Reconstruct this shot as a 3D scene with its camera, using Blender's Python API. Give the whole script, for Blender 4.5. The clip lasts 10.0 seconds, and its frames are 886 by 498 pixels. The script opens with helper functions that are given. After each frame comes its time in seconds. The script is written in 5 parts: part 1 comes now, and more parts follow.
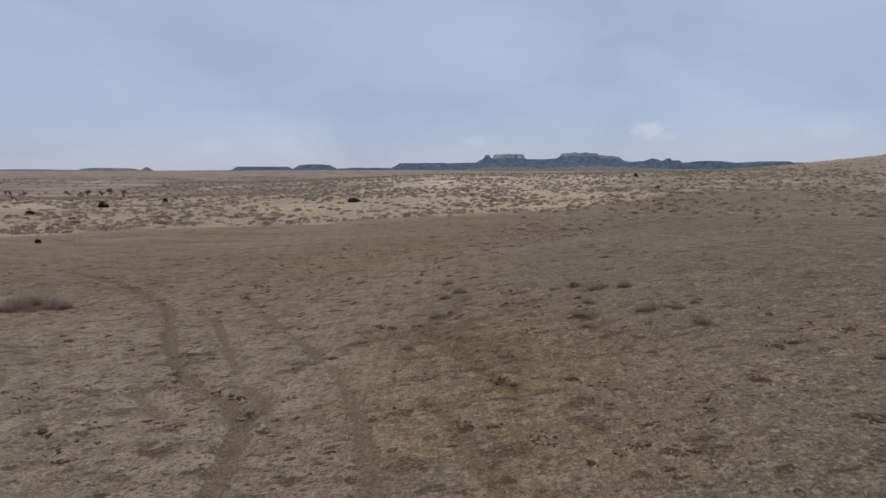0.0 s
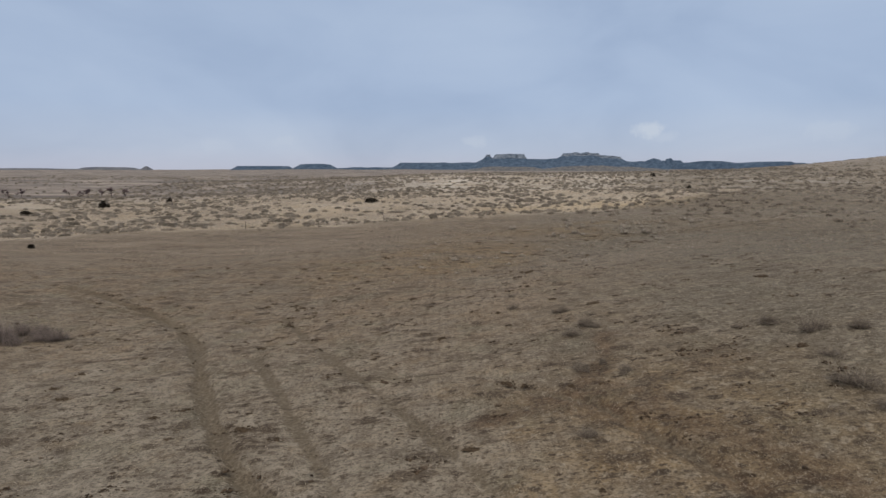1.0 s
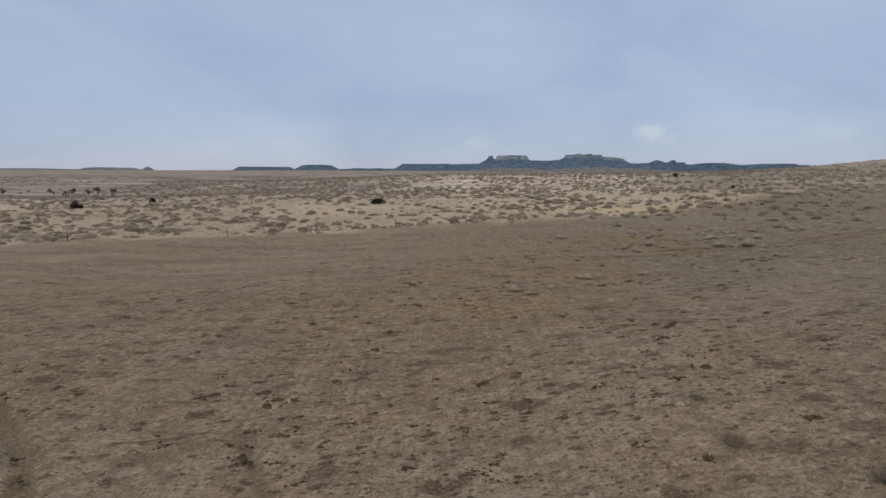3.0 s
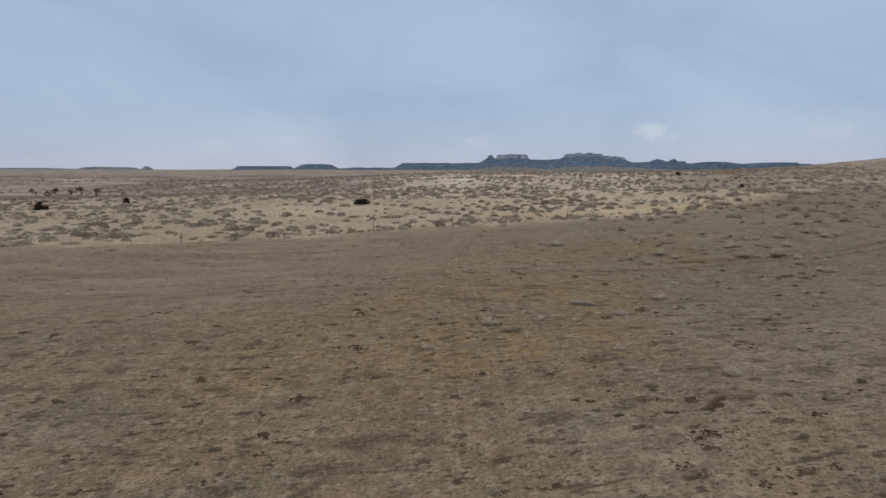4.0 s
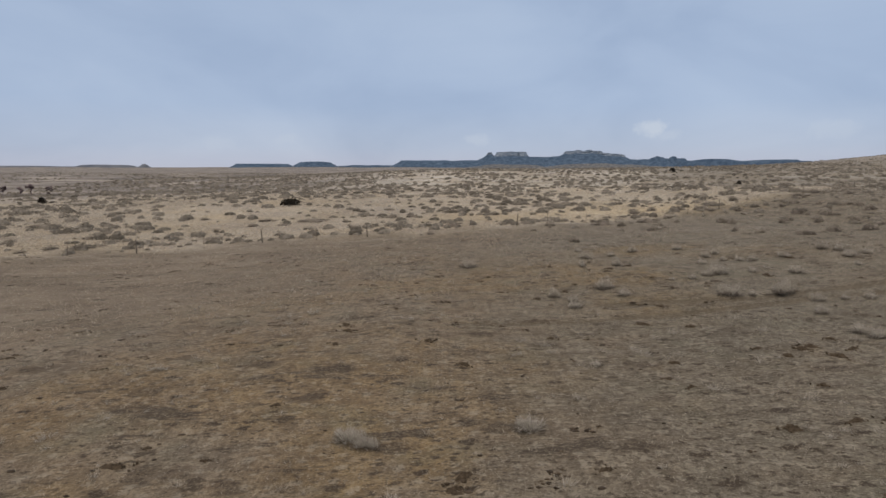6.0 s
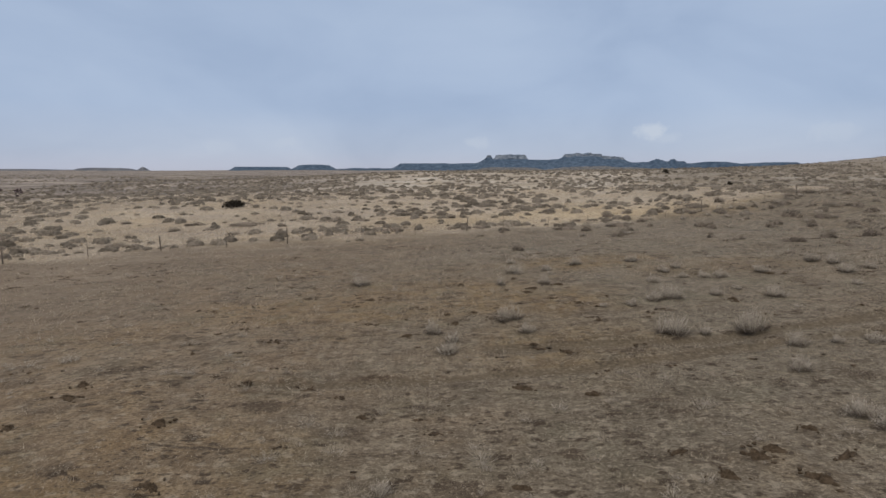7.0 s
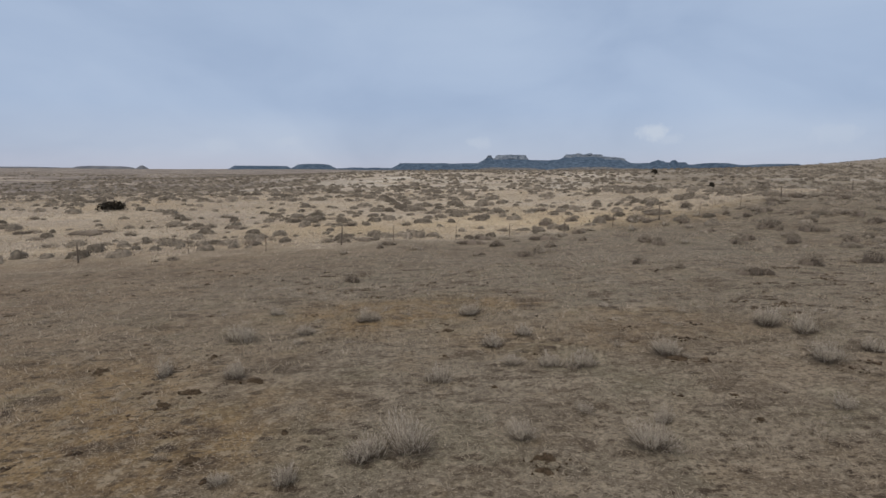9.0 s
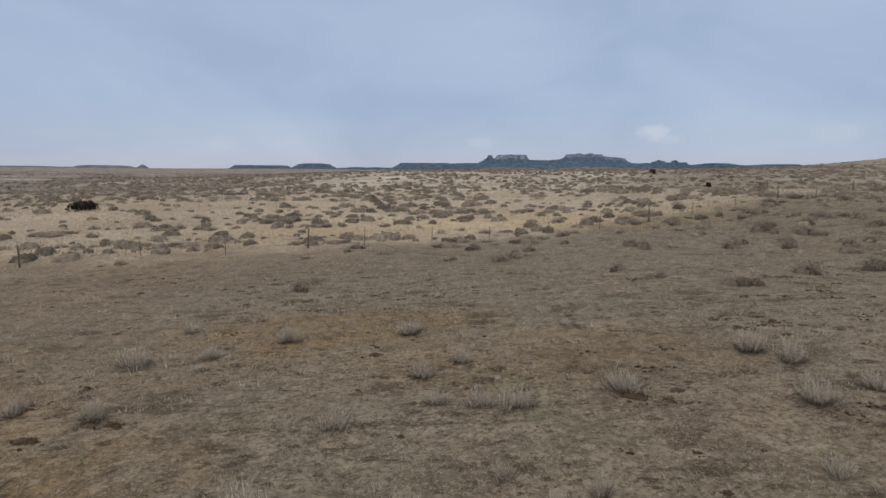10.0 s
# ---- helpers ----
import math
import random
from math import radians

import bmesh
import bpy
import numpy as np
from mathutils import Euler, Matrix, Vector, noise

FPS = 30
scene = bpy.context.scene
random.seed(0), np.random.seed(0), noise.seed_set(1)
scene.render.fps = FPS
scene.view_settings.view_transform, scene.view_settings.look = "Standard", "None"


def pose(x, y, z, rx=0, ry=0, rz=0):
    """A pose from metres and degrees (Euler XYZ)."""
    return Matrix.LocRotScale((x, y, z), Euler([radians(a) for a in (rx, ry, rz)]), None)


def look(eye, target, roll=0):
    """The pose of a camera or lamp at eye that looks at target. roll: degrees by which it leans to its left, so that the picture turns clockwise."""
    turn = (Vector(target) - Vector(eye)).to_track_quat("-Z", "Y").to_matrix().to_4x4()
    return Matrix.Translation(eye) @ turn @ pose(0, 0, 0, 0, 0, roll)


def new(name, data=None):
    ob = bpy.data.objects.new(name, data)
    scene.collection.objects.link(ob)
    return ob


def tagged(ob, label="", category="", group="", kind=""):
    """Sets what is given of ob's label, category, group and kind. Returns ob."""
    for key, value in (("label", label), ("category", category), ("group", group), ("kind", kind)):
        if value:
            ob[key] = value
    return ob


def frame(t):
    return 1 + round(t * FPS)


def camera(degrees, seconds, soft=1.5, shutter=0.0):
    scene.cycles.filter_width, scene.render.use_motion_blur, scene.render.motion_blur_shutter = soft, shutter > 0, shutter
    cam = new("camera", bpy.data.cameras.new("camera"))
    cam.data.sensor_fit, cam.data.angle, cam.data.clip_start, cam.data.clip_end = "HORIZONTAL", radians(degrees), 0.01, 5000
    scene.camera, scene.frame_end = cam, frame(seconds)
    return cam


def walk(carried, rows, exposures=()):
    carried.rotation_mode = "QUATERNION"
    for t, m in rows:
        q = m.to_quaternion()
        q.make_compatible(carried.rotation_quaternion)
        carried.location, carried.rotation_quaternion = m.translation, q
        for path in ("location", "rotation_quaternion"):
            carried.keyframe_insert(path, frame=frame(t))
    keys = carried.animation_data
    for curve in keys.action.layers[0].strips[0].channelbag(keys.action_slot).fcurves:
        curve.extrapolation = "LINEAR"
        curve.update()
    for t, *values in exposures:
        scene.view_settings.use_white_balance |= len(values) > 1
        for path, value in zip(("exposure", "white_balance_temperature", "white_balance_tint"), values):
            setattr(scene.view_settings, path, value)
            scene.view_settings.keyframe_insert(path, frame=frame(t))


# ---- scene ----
cam = camera(73.7, 10.0)
PATH = [
    (0, (0.021, -1.001, 9.504), (0.026, 0.982, 9.242), -0.1),
    (0.5, (-2.876, 4.095, 9.297), (-2.872, 6.078, 9.034), -0.1),
    (1, (-6.148, 9.259, 9.114), (-6.142, 11.242, 8.851), -0.0),
    (1.5, (-8.564, 14.302, 8.933), (-8.559, 16.285, 8.671), -0.0),
    (2, (-9.971, 19.226, 8.74), (-9.969, 21.208, 8.479), -0.1),
    (3.3, (-9.393, 31.903, 8.003), (-9.392, 33.886, 7.745), 0.2),
    (3.5, (-8.828, 33.975, 7.984), (-8.828, 35.958, 7.724), 0.1),
    (4, (-7.242, 38.747, 7.903), (-7.242, 40.73, 7.642), 0.1),
    (4.5, (-5.171, 43.596, 7.76), (-5.172, 45.579, 7.499), 0.0),
    (5, (-2.7, 48.317, 7.646), (-2.701, 50.299, 7.384), 0.0),
    (5.5, (0.129, 53.081, 7.504), (0.128, 55.064, 7.241), 0.0),
    (5.7, (1.324, 54.988, 7.463), (1.324, 56.97, 7.197), -0.0),
    (6.8, (8.671, 65.576, 6.851), (8.663, 67.558, 6.58), 0.2),
    (7, (10.088, 67.559, 6.651), (10.086, 69.542, 6.392), 0.0),
    (7.5, (13.785, 72.273, 6.531), (13.781, 74.256, 6.271), 0.1),
    (8, (17.013, 76.879, 6.573), (17.008, 78.862, 6.312), 0.1),
    (8.5, (19.56, 80.731, 6.456), (19.556, 82.714, 6.196), 0.2),
    (9, (21.582, 83.682, 6.312), (21.576, 85.665, 6.053), 0.3),
    (9.5, (22.954, 85.629, 6.233), (22.947, 87.612, 5.973), 0.3),
    (10, (23.789, 86.81, 6.244), (23.781, 88.794, 5.984), 0.4),
]
walk(cam, [(t, look(eye, target, roll)) for t, eye, target, roll in PATH])

# ---- light: high overcast, brighter towards the zenith, weak wide sun ----
SUN_UP, SUN_ROUND = 46.0, 215.0
world = bpy.data.worlds.new("overcast_sky")
scene.world = world
world.use_nodes = True
wn, wl = world.node_tree.nodes, world.node_tree.links
wn.clear()


def wnode(kind, **values):
    n = wn.new(kind)
    for key, value in values.items():
        n.inputs[key].default_value = value
    return n


def ramp_stops(n, stops):
    e = n.color_ramp.elements
    while len(e) < len(stops):
        e.new(0.5)
    for el, (at, c) in zip(e, stops):
        el.position, el.color = at, (*c, 1)


w_out = wn.new("ShaderNodeOutputWorld")
w_bg = wnode("ShaderNodeBackground", Strength=1.0)
w_co = wn.new("ShaderNodeTexCoord")
w_sep = wn.new("ShaderNodeSeparateXYZ")
wl.new(w_co.outputs["Generated"], w_sep.inputs[0])
# cloud deck colour by height above the horizon
w_ramp = wn.new("ShaderNodeValToRGB")
ramp_stops(w_ramp, [(0.0, (0.475, 0.505, 0.62)), (0.035, (0.435, 0.505, 0.65)), (0.10, (0.388, 0.482, 0.658)),
                    (0.26, (0.388, 0.485, 0.655)), (0.46, (0.82, 0.85, 0.92)), (1.0, (1.36, 1.29, 1.19))])
wl.new(w_sep.outputs["Z"], w_ramp.inputs[0])
# soft banks of cloud, flattened towards the horizon
w_map = wn.new("ShaderNodeMapping")
w_map.inputs["Scale"].default_value = (1.8, 1.8, 4.2)
wl.new(w_co.outputs["Generated"], w_map.inputs[0])
w_noise = wnode("ShaderNodeTexNoise", Scale=1.7, Detail=5.0, Roughness=0.5, Distortion=0.35)
wl.new(w_map.outputs[0], w_noise.inputs["Vector"])
w_band = wn.new("ShaderNodeValToRGB")
ramp_stops(w_band, [(0.32, (0.87, 0.89, 0.92)), (0.5, (1.0, 1.0, 1.0)), (0.68, (1.10, 1.08, 1.05))])
wl.new(w_noise.outputs["Fac"], w_band.inputs[0])
w_mul = wn.new("ShaderNodeMix")
w_mul.data_type, w_mul.blend_type = "RGBA", "MULTIPLY"
w_mul.inputs[0].default_value = 1.0
wl.new(w_ramp.outputs[0], w_mul.inputs[6])
wl.new(w_band.outputs[0], w_mul.inputs[7])
# small puffs of cumulus low over the mesas: bearing, height and half width in degrees
w_last = w_mul.outputs[2]
w_puff = wnode("ShaderNodeTexNoise", Scale=34.0, Detail=5.0, Roughness=0.6)
wl.new(w_co.outputs["Generated"], w_puff.inputs["Vector"])
for bearing, up, half, white in ((19.2, 3.7, 3.3, 0.85), (20.6, 3.0, 3.2, 0.32), (3.2, 2.8, 2.6, 0.38), (-14.5, 2.8, 2.8, 0.25), (33.0, 3.2, 4.2, 0.28), (-20.5, 2.3, 3.2, 0.22)):
    centre = Vector((math.sin(radians(bearing)) * math.cos(radians(up)), math.cos(radians(bearing)) * math.cos(radians(up)), math.sin(radians(up))))
    off = wn.new("ShaderNodeVectorMath")
    off.operation = "SUBTRACT"
    off.inputs[1].default_value = centre
    wl.new(w_co.outputs["Generated"], off.inputs[0])
    flat = wn.new("ShaderNodeVectorMath")
    flat.operation = "MULTIPLY"
    flat.inputs[1].default_value = (1, 1, 2.0)
    wl.new(off.outputs[0], flat.inputs[0])
    gap = wn.new("ShaderNodeVectorMath")
    gap.operation = "LENGTH"
    wl.new(flat.outputs[0], gap.inputs[0])
    edge = wn.new("ShaderNodeMath")
    edge.operation = "MULTIPLY_ADD"
    edge.inputs[1].default_value = 1 / radians(half)
    wl.new(gap.outputs["Value"], edge.inputs[0])
    wl.new(w_puff.outputs["Fac"], edge.inputs[2])
    fade = wn.new("ShaderNodeValToRGB")
    ramp_stops(fade, [(0.72, (white, white, white)), (0.96, (0, 0, 0))])
    wl.new(edge.outputs[0], fade.inputs[0])
    blend = wn.new("ShaderNodeMix")
    blend.data_type = "RGBA"
    blend.inputs[7].default_value = (0.54, 0.60, 0.71, 1)
    wl.new(fade.outputs[0], blend.inputs[0])
    wl.new(w_last, blend.inputs[6])
    w_last = blend.outputs[2]
# clear sky shining thinly through the deck
w_sky = wn.new("ShaderNodeTexSky")
w_sky.sky_type, w_sky.sun_disc = "NISHITA", False
w_sky.sun_elevation, w_sky.sun_rotation = radians(SUN_UP), radians(SUN_ROUND)
w_dim = wn.new("ShaderNodeMix")
w_dim.data_type, w_dim.blend_type = "RGBA", "MULTIPLY"
w_dim.inputs[0].default_value = 1.0
w_dim.inputs[7].default_value = (0.10, 0.10, 0.10, 1)
wl.new(w_sky.outputs[0], w_dim.inputs[6])
w_mix = wn.new("ShaderNodeMix")
w_mix.data_type = "RGBA"
w_mix.inputs[0].default_value = 0.92
wl.new(w_dim.outputs[2], w_mix.inputs[6])
wl.new(w_last, w_mix.inputs[7])
wl.new(w_mix.outputs[2], w_bg.inputs["Color"])
wl.new(w_bg.outputs[0], w_out.inputs[0])

sun = new("sun", bpy.data.lights.new("sun", "SUN"))
sun.data.energy, sun.data.angle, sun.data.color = 1.0, radians(22), (1.0, 0.92, 0.83)
sun.matrix_world = look((0, 0, 60), (math.sin(radians(SUN_ROUND)) * -60, math.cos(radians(SUN_ROUND)) * -60, 60 - 60 * math.tan(radians(SUN_UP))))


# ---- materials ----
class Mat:
    """A small builder for node materials."""

    def __init__(self, name, roughness=0.9):
        self.m = bpy.data.materials.new(name)
        self.m.use_nodes = True
        self.n, self.l = self.m.node_tree.nodes, self.m.node_tree.links
        self.bsdf = self.n["Principled BSDF"]
        self.bsdf.inputs["Roughness"].default_value = roughness
        self.bsdf.inputs["Specular IOR Level"].default_value = 0.15
        self.co = self.n.new("ShaderNodeTexCoord")

    def noise(self, scale, detail=4.0, rough=0.55, distortion=0.0, stretch=None):
        n = self.n.new("ShaderNodeTexNoise")
        n.inputs["Scale"].default_value, n.inputs["Detail"].default_value = scale, detail
        n.inputs["Roughness"].default_value, n.inputs["Distortion"].default_value = rough, distortion
        src = self.co.outputs["Object"]
        if stretch:
            mp = self.n.new("ShaderNodeMapping")
            mp.inputs["Scale"].default_value = stretch
            self.l.new(src, mp.inputs[0])
            src = mp.outputs[0]
        self.l.new(src, n.inputs["Vector"])
        return n.outputs["Fac"]

    def ramp(self, value, stops):
        n = self.n.new("ShaderNodeValToRGB")
        ramp_stops(n, [(a, c if isinstance(c, tuple) else (c, c, c)) for a, c in stops])
        self.l.new(value, n.inputs[0])
        return n.outputs[0]

    def mix(self, fac, a, b, blend="MIX"):
        n = self.n.new("ShaderNodeMix")
        n.data_type, n.blend_type = "RGBA", blend
        for slot, v in ((0, fac), (6, a), (7, b)):
            if isinstance(v, (int, float)):
                n.inputs[slot].default_value = v
            elif isinstance(v, tuple):
                n.inputs[slot].default_value = (*v, 1)
            else:
                self.l.new(v, n.inputs[slot])
        return n.outputs[2]

    def times(self, a, b):
        n = self.n.new("ShaderNodeMath")
        n.operation = "MULTIPLY"
        for slot, v in ((0, a), (1, b)):
            if isinstance(v, (int, float)):
                n.inputs[slot].default_value = v
            else:
                self.l.new(v, n.inputs[slot])
        return n.outputs[0]

    def attr(self, name):
        n = self.n.new("ShaderNodeAttribute")
        n.attribute_name = name
        return n.outputs["Fac"]

    def random(self, per_island=True):
        if per_island:
            return self.n.new("ShaderNodeNewGeometry").outputs["Random Per Island"]
        return self.n.new("ShaderNodeObjectInfo").outputs["Random"]

    def spots(self, scale, low, high, share, stretch=(1, 1, 1), ragged=0.3):
        """Single ragged-edged spots of unlike size, one to a cell of 1 / scale metres; share: the part of cells that has one."""
        warp = self.n.new("ShaderNodeTexNoise")
        warp.inputs["Scale"].default_value, warp.inputs["Detail"].default_value = scale * 3.0, 6.0
        self.l.new(self.co.outputs["Object"], warp.inputs["Vector"])
        push = self.n.new("ShaderNodeVectorMath")
        push.operation = "MULTIPLY_ADD"
        push.inputs[1].default_value = (ragged / scale,) * 3
        self.l.new(warp.outputs["Color"], push.inputs[0])
        self.l.new(self.co.outputs["Object"], push.inputs[2])
        mp = self.n.new("ShaderNodeMapping")
        mp.inputs["Scale"].default_value = stretch
        self.l.new(push.outputs[0], mp.inputs[0])
        cell = self.n.new("ShaderNodeTexVoronoi")
        cell.voronoi_dimensions = "2D"
        cell.inputs["Scale"].default_value = scale
        self.l.new(mp.outputs[0], cell.inputs["Vector"])
        pick = self.n.new("ShaderNodeSeparateColor")
        self.l.new(cell.outputs["Color"], pick.inputs[0])
        size = self.n.new("ShaderNodeMapRange")
        size.inputs["From Min"].default_value, size.inputs["From Max"].default_value = 1 - share, 1.0
        size.inputs["To Min"].default_value, size.inputs["To Max"].default_value = low, high
        self.l.new(pick.outputs[0], size.inputs["Value"])
        has = self.n.new("ShaderNodeMath")
        has.operation = "GREATER_THAN"
        has.inputs[1].default_value = 1 - share
        self.l.new(pick.outputs[0], has.inputs[0])
        rel = self.n.new("ShaderNodeMath")
        rel.operation = "DIVIDE"
        self.l.new(cell.outputs["Distance"], rel.inputs[0])
        self.l.new(size.outputs[0], rel.inputs[1])
        return self.times(self.ramp(rel.outputs[0], [(0.55, 1.0), (1.0, 0.0)]), has.outputs[0])

    def bump(self, value, strength, distance):
        n = self.n.new("ShaderNodeBump")
        n.inputs["Strength"].default_value, n.inputs["Distance"].default_value = strength, distance
        self.l.new(value, n.inputs["Height"])
        self.l.new(n.outputs[0], self.bsdf.inputs["Normal"])

    def colour(self, c):
        if isinstance(c, tuple):
            self.bsdf.inputs["Base Color"].default_value = (*c, 1)
        else:
            self.l.new(c, self.bsdf.inputs["Base Color"])
        return self.m


def ground_material():
    m = Mat("dry_rangeland", 0.95)
    broad = m.noise(0.035, 4, 0.55, 0.6)
    patch = m.noise(0.16, 6, 0.68, 0.5)
    mid = m.noise(1.3, 7, 0.74, 0.2)
    fine = m.noise(7.5, 6, 0.78)
    grain = m.noise(24.0, 4, 0.75)
    scuff = m.noise(2.1, 8, 0.72)
    # grazed pasture: grey straw thatch, with brown and ochre bare soil between
    straw = m.ramp(mid, [(0.34, (0.110, 0.092, 0.071)), (0.50, (0.165, 0.139, 0.108)), (0.66, (0.238, 0.203, 0.159))])
    soil = m.ramp(mid, [(0.34, (0.104, 0.072, 0.045)), (0.50, (0.166, 0.117, 0.075)), (0.66, (0.238, 0.175, 0.115))])
    bare = m.mix(m.attr("thatch"), m.ramp(patch, [(0.36, 0.25), (0.58, 0.95)]), m.ramp(patch, [(0.54, 0.0), (0.70, 0.45)]))
    pasture = m.mix(bare, straw, soil)
    pasture = m.mix(m.ramp(broad, [(0.44, 0.0), (0.64, 0.30)]), pasture, soil)
    # browner and greyer reaches several steps across
    pasture = m.mix(m.ramp(m.noise(0.24, 6, 0.66, 0.8), [(0.38, 0.55), (0.50, 0.0)]), pasture, (0.098, 0.075, 0.054))
    # bleached litter in patches a step across
    pasture = m.mix(m.ramp(m.noise(0.95, 6, 0.66, 0.5), [(0.52, 0.0), (0.68, 0.45)]), pasture, m.mix(m.attr("thatch"), (0.305, 0.236, 0.164), (0.320, 0.275, 0.212)))
    # golden brown sod
    sod = m.noise(0.62, 6, 0.66, 0.4)
    pasture = m.mix(m.ramp(sod, [(0.54, 0.0), (0.70, 0.45)]), pasture, (0.190, 0.132, 0.072))
    pasture = m.mix(m.times(m.attr("ochre"), m.ramp(sod, [(0.34, 0.35), (0.56, 0.95)])), pasture, m.ramp(mid, [(0.36, (0.108, 0.066, 0.029)), (0.62, (0.250, 0.168, 0.080))]))
    pasture = m.mix(m.ramp(m.noise(1.15, 6, 0.68, 0.5), [(0.36, 0.30), (0.46, 0.0)]), pasture, (0.072, 0.056, 0.039))
    pasture = m.mix(m.times(m.attr("bleach"), m.ramp(m.noise(0.75, 7, 0.70, 0.6), [(0.47, 0.0), (0.63, 0.55)])), pasture, (0.330, 0.288, 0.228))
    # a greenish grey cast where moss and young shoots sit
    pasture = m.mix(m.ramp(m.noise(0.33, 5, 0.65), [(0.52, 0.0), (0.68, 0.45)]), pasture, (0.118, 0.112, 0.074))
    # darker brown ground on the first knoll and in the hollow after it
    pasture = m.mix(m.times(m.attr("darker"), m.ramp(patch, [(0.36, 0.95), (0.62, 0.50)])), pasture, m.ramp(mid, [(0.36, (0.066, 0.055, 0.038)), (0.64, (0.140, 0.120, 0.088))]))
    # trodden flat where the sod is worn smooth
    smooth = m.ramp(m.noise(0.30, 5, 0.6, 0.4, (0.35, 1.3, 1.0)), [(0.34, (0.112, 0.083, 0.060)), (0.52, (0.178, 0.137, 0.101)), (0.68, (0.250, 0.200, 0.153))])
    pasture = m.mix(m.times(m.attr("plain"), 0.75), pasture, smooth)
    pasture = m.mix(m.times(m.attr("sand"), m.ramp(mid, [(0.40, 0.2), (0.55, 0.9)])), pasture, (0.255, 0.196, 0.144))
    # pale tufts of flattened grass
    pasture = m.mix(m.times(m.spots(2.6, 0.12, 0.50, 0.45, (0.8, 1.1, 1.0), 1.0), 0.38), pasture, (0.325, 0.278, 0.216))
    # hoof scuffs and pocks of dark earth, with tussock shade painted in;
    # in loose groups, few on the worn flat
    group = m.ramp(m.noise(0.20, 5, 0.65, 0.3), [(0.34, 0.45), (0.55, 1.0)])
    few = m.mix(m.attr("plain"), (1.0, 1.0, 1.0), (0.25, 0.25, 0.25))
    group = m.times(group, few)
    dark = (0.038, 0.025, 0.015)
    pasture = m.mix(m.times(m.spots(0.55, 0.06, 0.36, 0.50, (0.62, 1.15, 1.0), 0.90), m.times(group, 0.85)), pasture, (0.052, 0.035, 0.022))
    pasture = m.mix(m.times(m.spots(1.25, 0.08, 0.36, 0.42, (0.75, 1.3, 1.0), 0.75), group), pasture, dark)
    pasture = m.mix(m.times(m.spots(3.1, 0.08, 0.40, 0.55, (0.7, 1.3, 1.0), 0.75), m.times(group, 0.9)), pasture, dark)
    pasture = m.mix(m.times(m.spots(7.5, 0.12, 0.46, 0.55, (0.8, 1.2, 1.0), 0.6), m.times(group, 0.75)), pasture, (0.050, 0.036, 0.024))
    # long dark scuffs and bare streaks
    streak = m.ramp(m.noise(0.55, 8, 0.72, 0.5, (0.35, 1.8, 1.0)), [(0.365, 0.85), (0.405, 0.0)])
    pasture = m.mix(streak, pasture, (0.052, 0.037, 0.025))
    # soil torn bare by hooves, damp and brown
    raw = m.ramp(mid, [(0.38, (0.024, 0.014, 0.008)), (0.50, (0.070, 0.042, 0.023)), (0.66, (0.150, 0.100, 0.060))])
    pasture = m.mix(m.times(m.attr("raw"), m.ramp(scuff, [(0.44, 1.0), (0.64, 0.30)])), pasture, raw)
    # cured tall grass beyond the fence
    cured = m.ramp(mid, [(0.32, (0.285, 0.232, 0.175)), (0.50, (0.462, 0.392, 0.308)), (0.68, (0.600, 0.528, 0.430))])
    cured = m.mix(m.ramp(m.noise(0.055, 5, 0.62, 0.6), [(0.46, 0.0), (0.60, 0.60)]), cured, (0.452, 0.352, 0.222))
    cured = m.mix(m.ramp(patch, [(0.48, 0.0), (0.66, 0.6)]), cured, (0.285, 0.236, 0.182))
    cured = m.mix(m.ramp(m.noise(0.11, 6, 0.66, 0.5, (0.5, 1.2, 1.0)), [(0.50, 0.0), (0.62, 0.65)]), cured, (0.330, 0.282, 0.240))
    cured = m.mix(m.times(m.attr("ochre"), 0.75), cured, m.ramp(mid, [(0.36, (0.340, 0.258, 0.150)), (0.64, (0.560, 0.440, 0.270))]))
    # pale chalky bare ground showing between the brush further out
    cured = m.mix(m.times(m.attr("chalk"), m.ramp(m.noise(0.075, 7, 0.72, 0.5, (0.6, 1.0, 1.0)), [(0.48, 0.0), (0.56, 0.85)])), cured, (0.570, 0.530, 0.470))
    pasture = m.mix(1.0, pasture, (0.87, 0.87, 0.87), "MULTIPLY")
    col = m.mix(m.attr("meadow"), pasture, cured)
    # shrub flats in the low ground and the far plain
    flats = m.ramp(m.noise(0.012, 6, 0.68, 0.4, (1.0, 2.2, 1.0)), [(0.38, (0.094, 0.080, 0.074)), (0.50, (0.172, 0.146, 0.130)), (0.60, (0.300, 0.254, 0.212))])
    col = m.mix(m.attr("flats"), col, flats)
    # litter and crumbs
    crumb = m.mix(m.attr("thatch"), (0.70, 0.70, 0.70), (1.0, 1.0, 1.0))
    col = m.mix(m.times(m.ramp(fine, [(0.35, 0.90), (0.48, 0.0)]), crumb), col, (0.042, 0.031, 0.022))
    col = m.mix(m.times(m.ramp(fine, [(0.53, 0.0), (0.65, 0.62)]), crumb), col, (0.300, 0.250, 0.186))
    col = m.mix(m.ramp(grain, [(0.36, 0.50), (0.48, 0.0)]), col, (0.045, 0.034, 0.025))
    col = m.mix(m.ramp(grain, [(0.55, 0.0), (0.68, 0.45)]), col, (0.320, 0.275, 0.212))
    # wheel tracks and trodden paths
    worn_soil = m.ramp(fine, [(0.35, (0.048, 0.038, 0.028)), (0.50, (0.096, 0.075, 0.051)), (0.64, (0.158, 0.130, 0.094))])
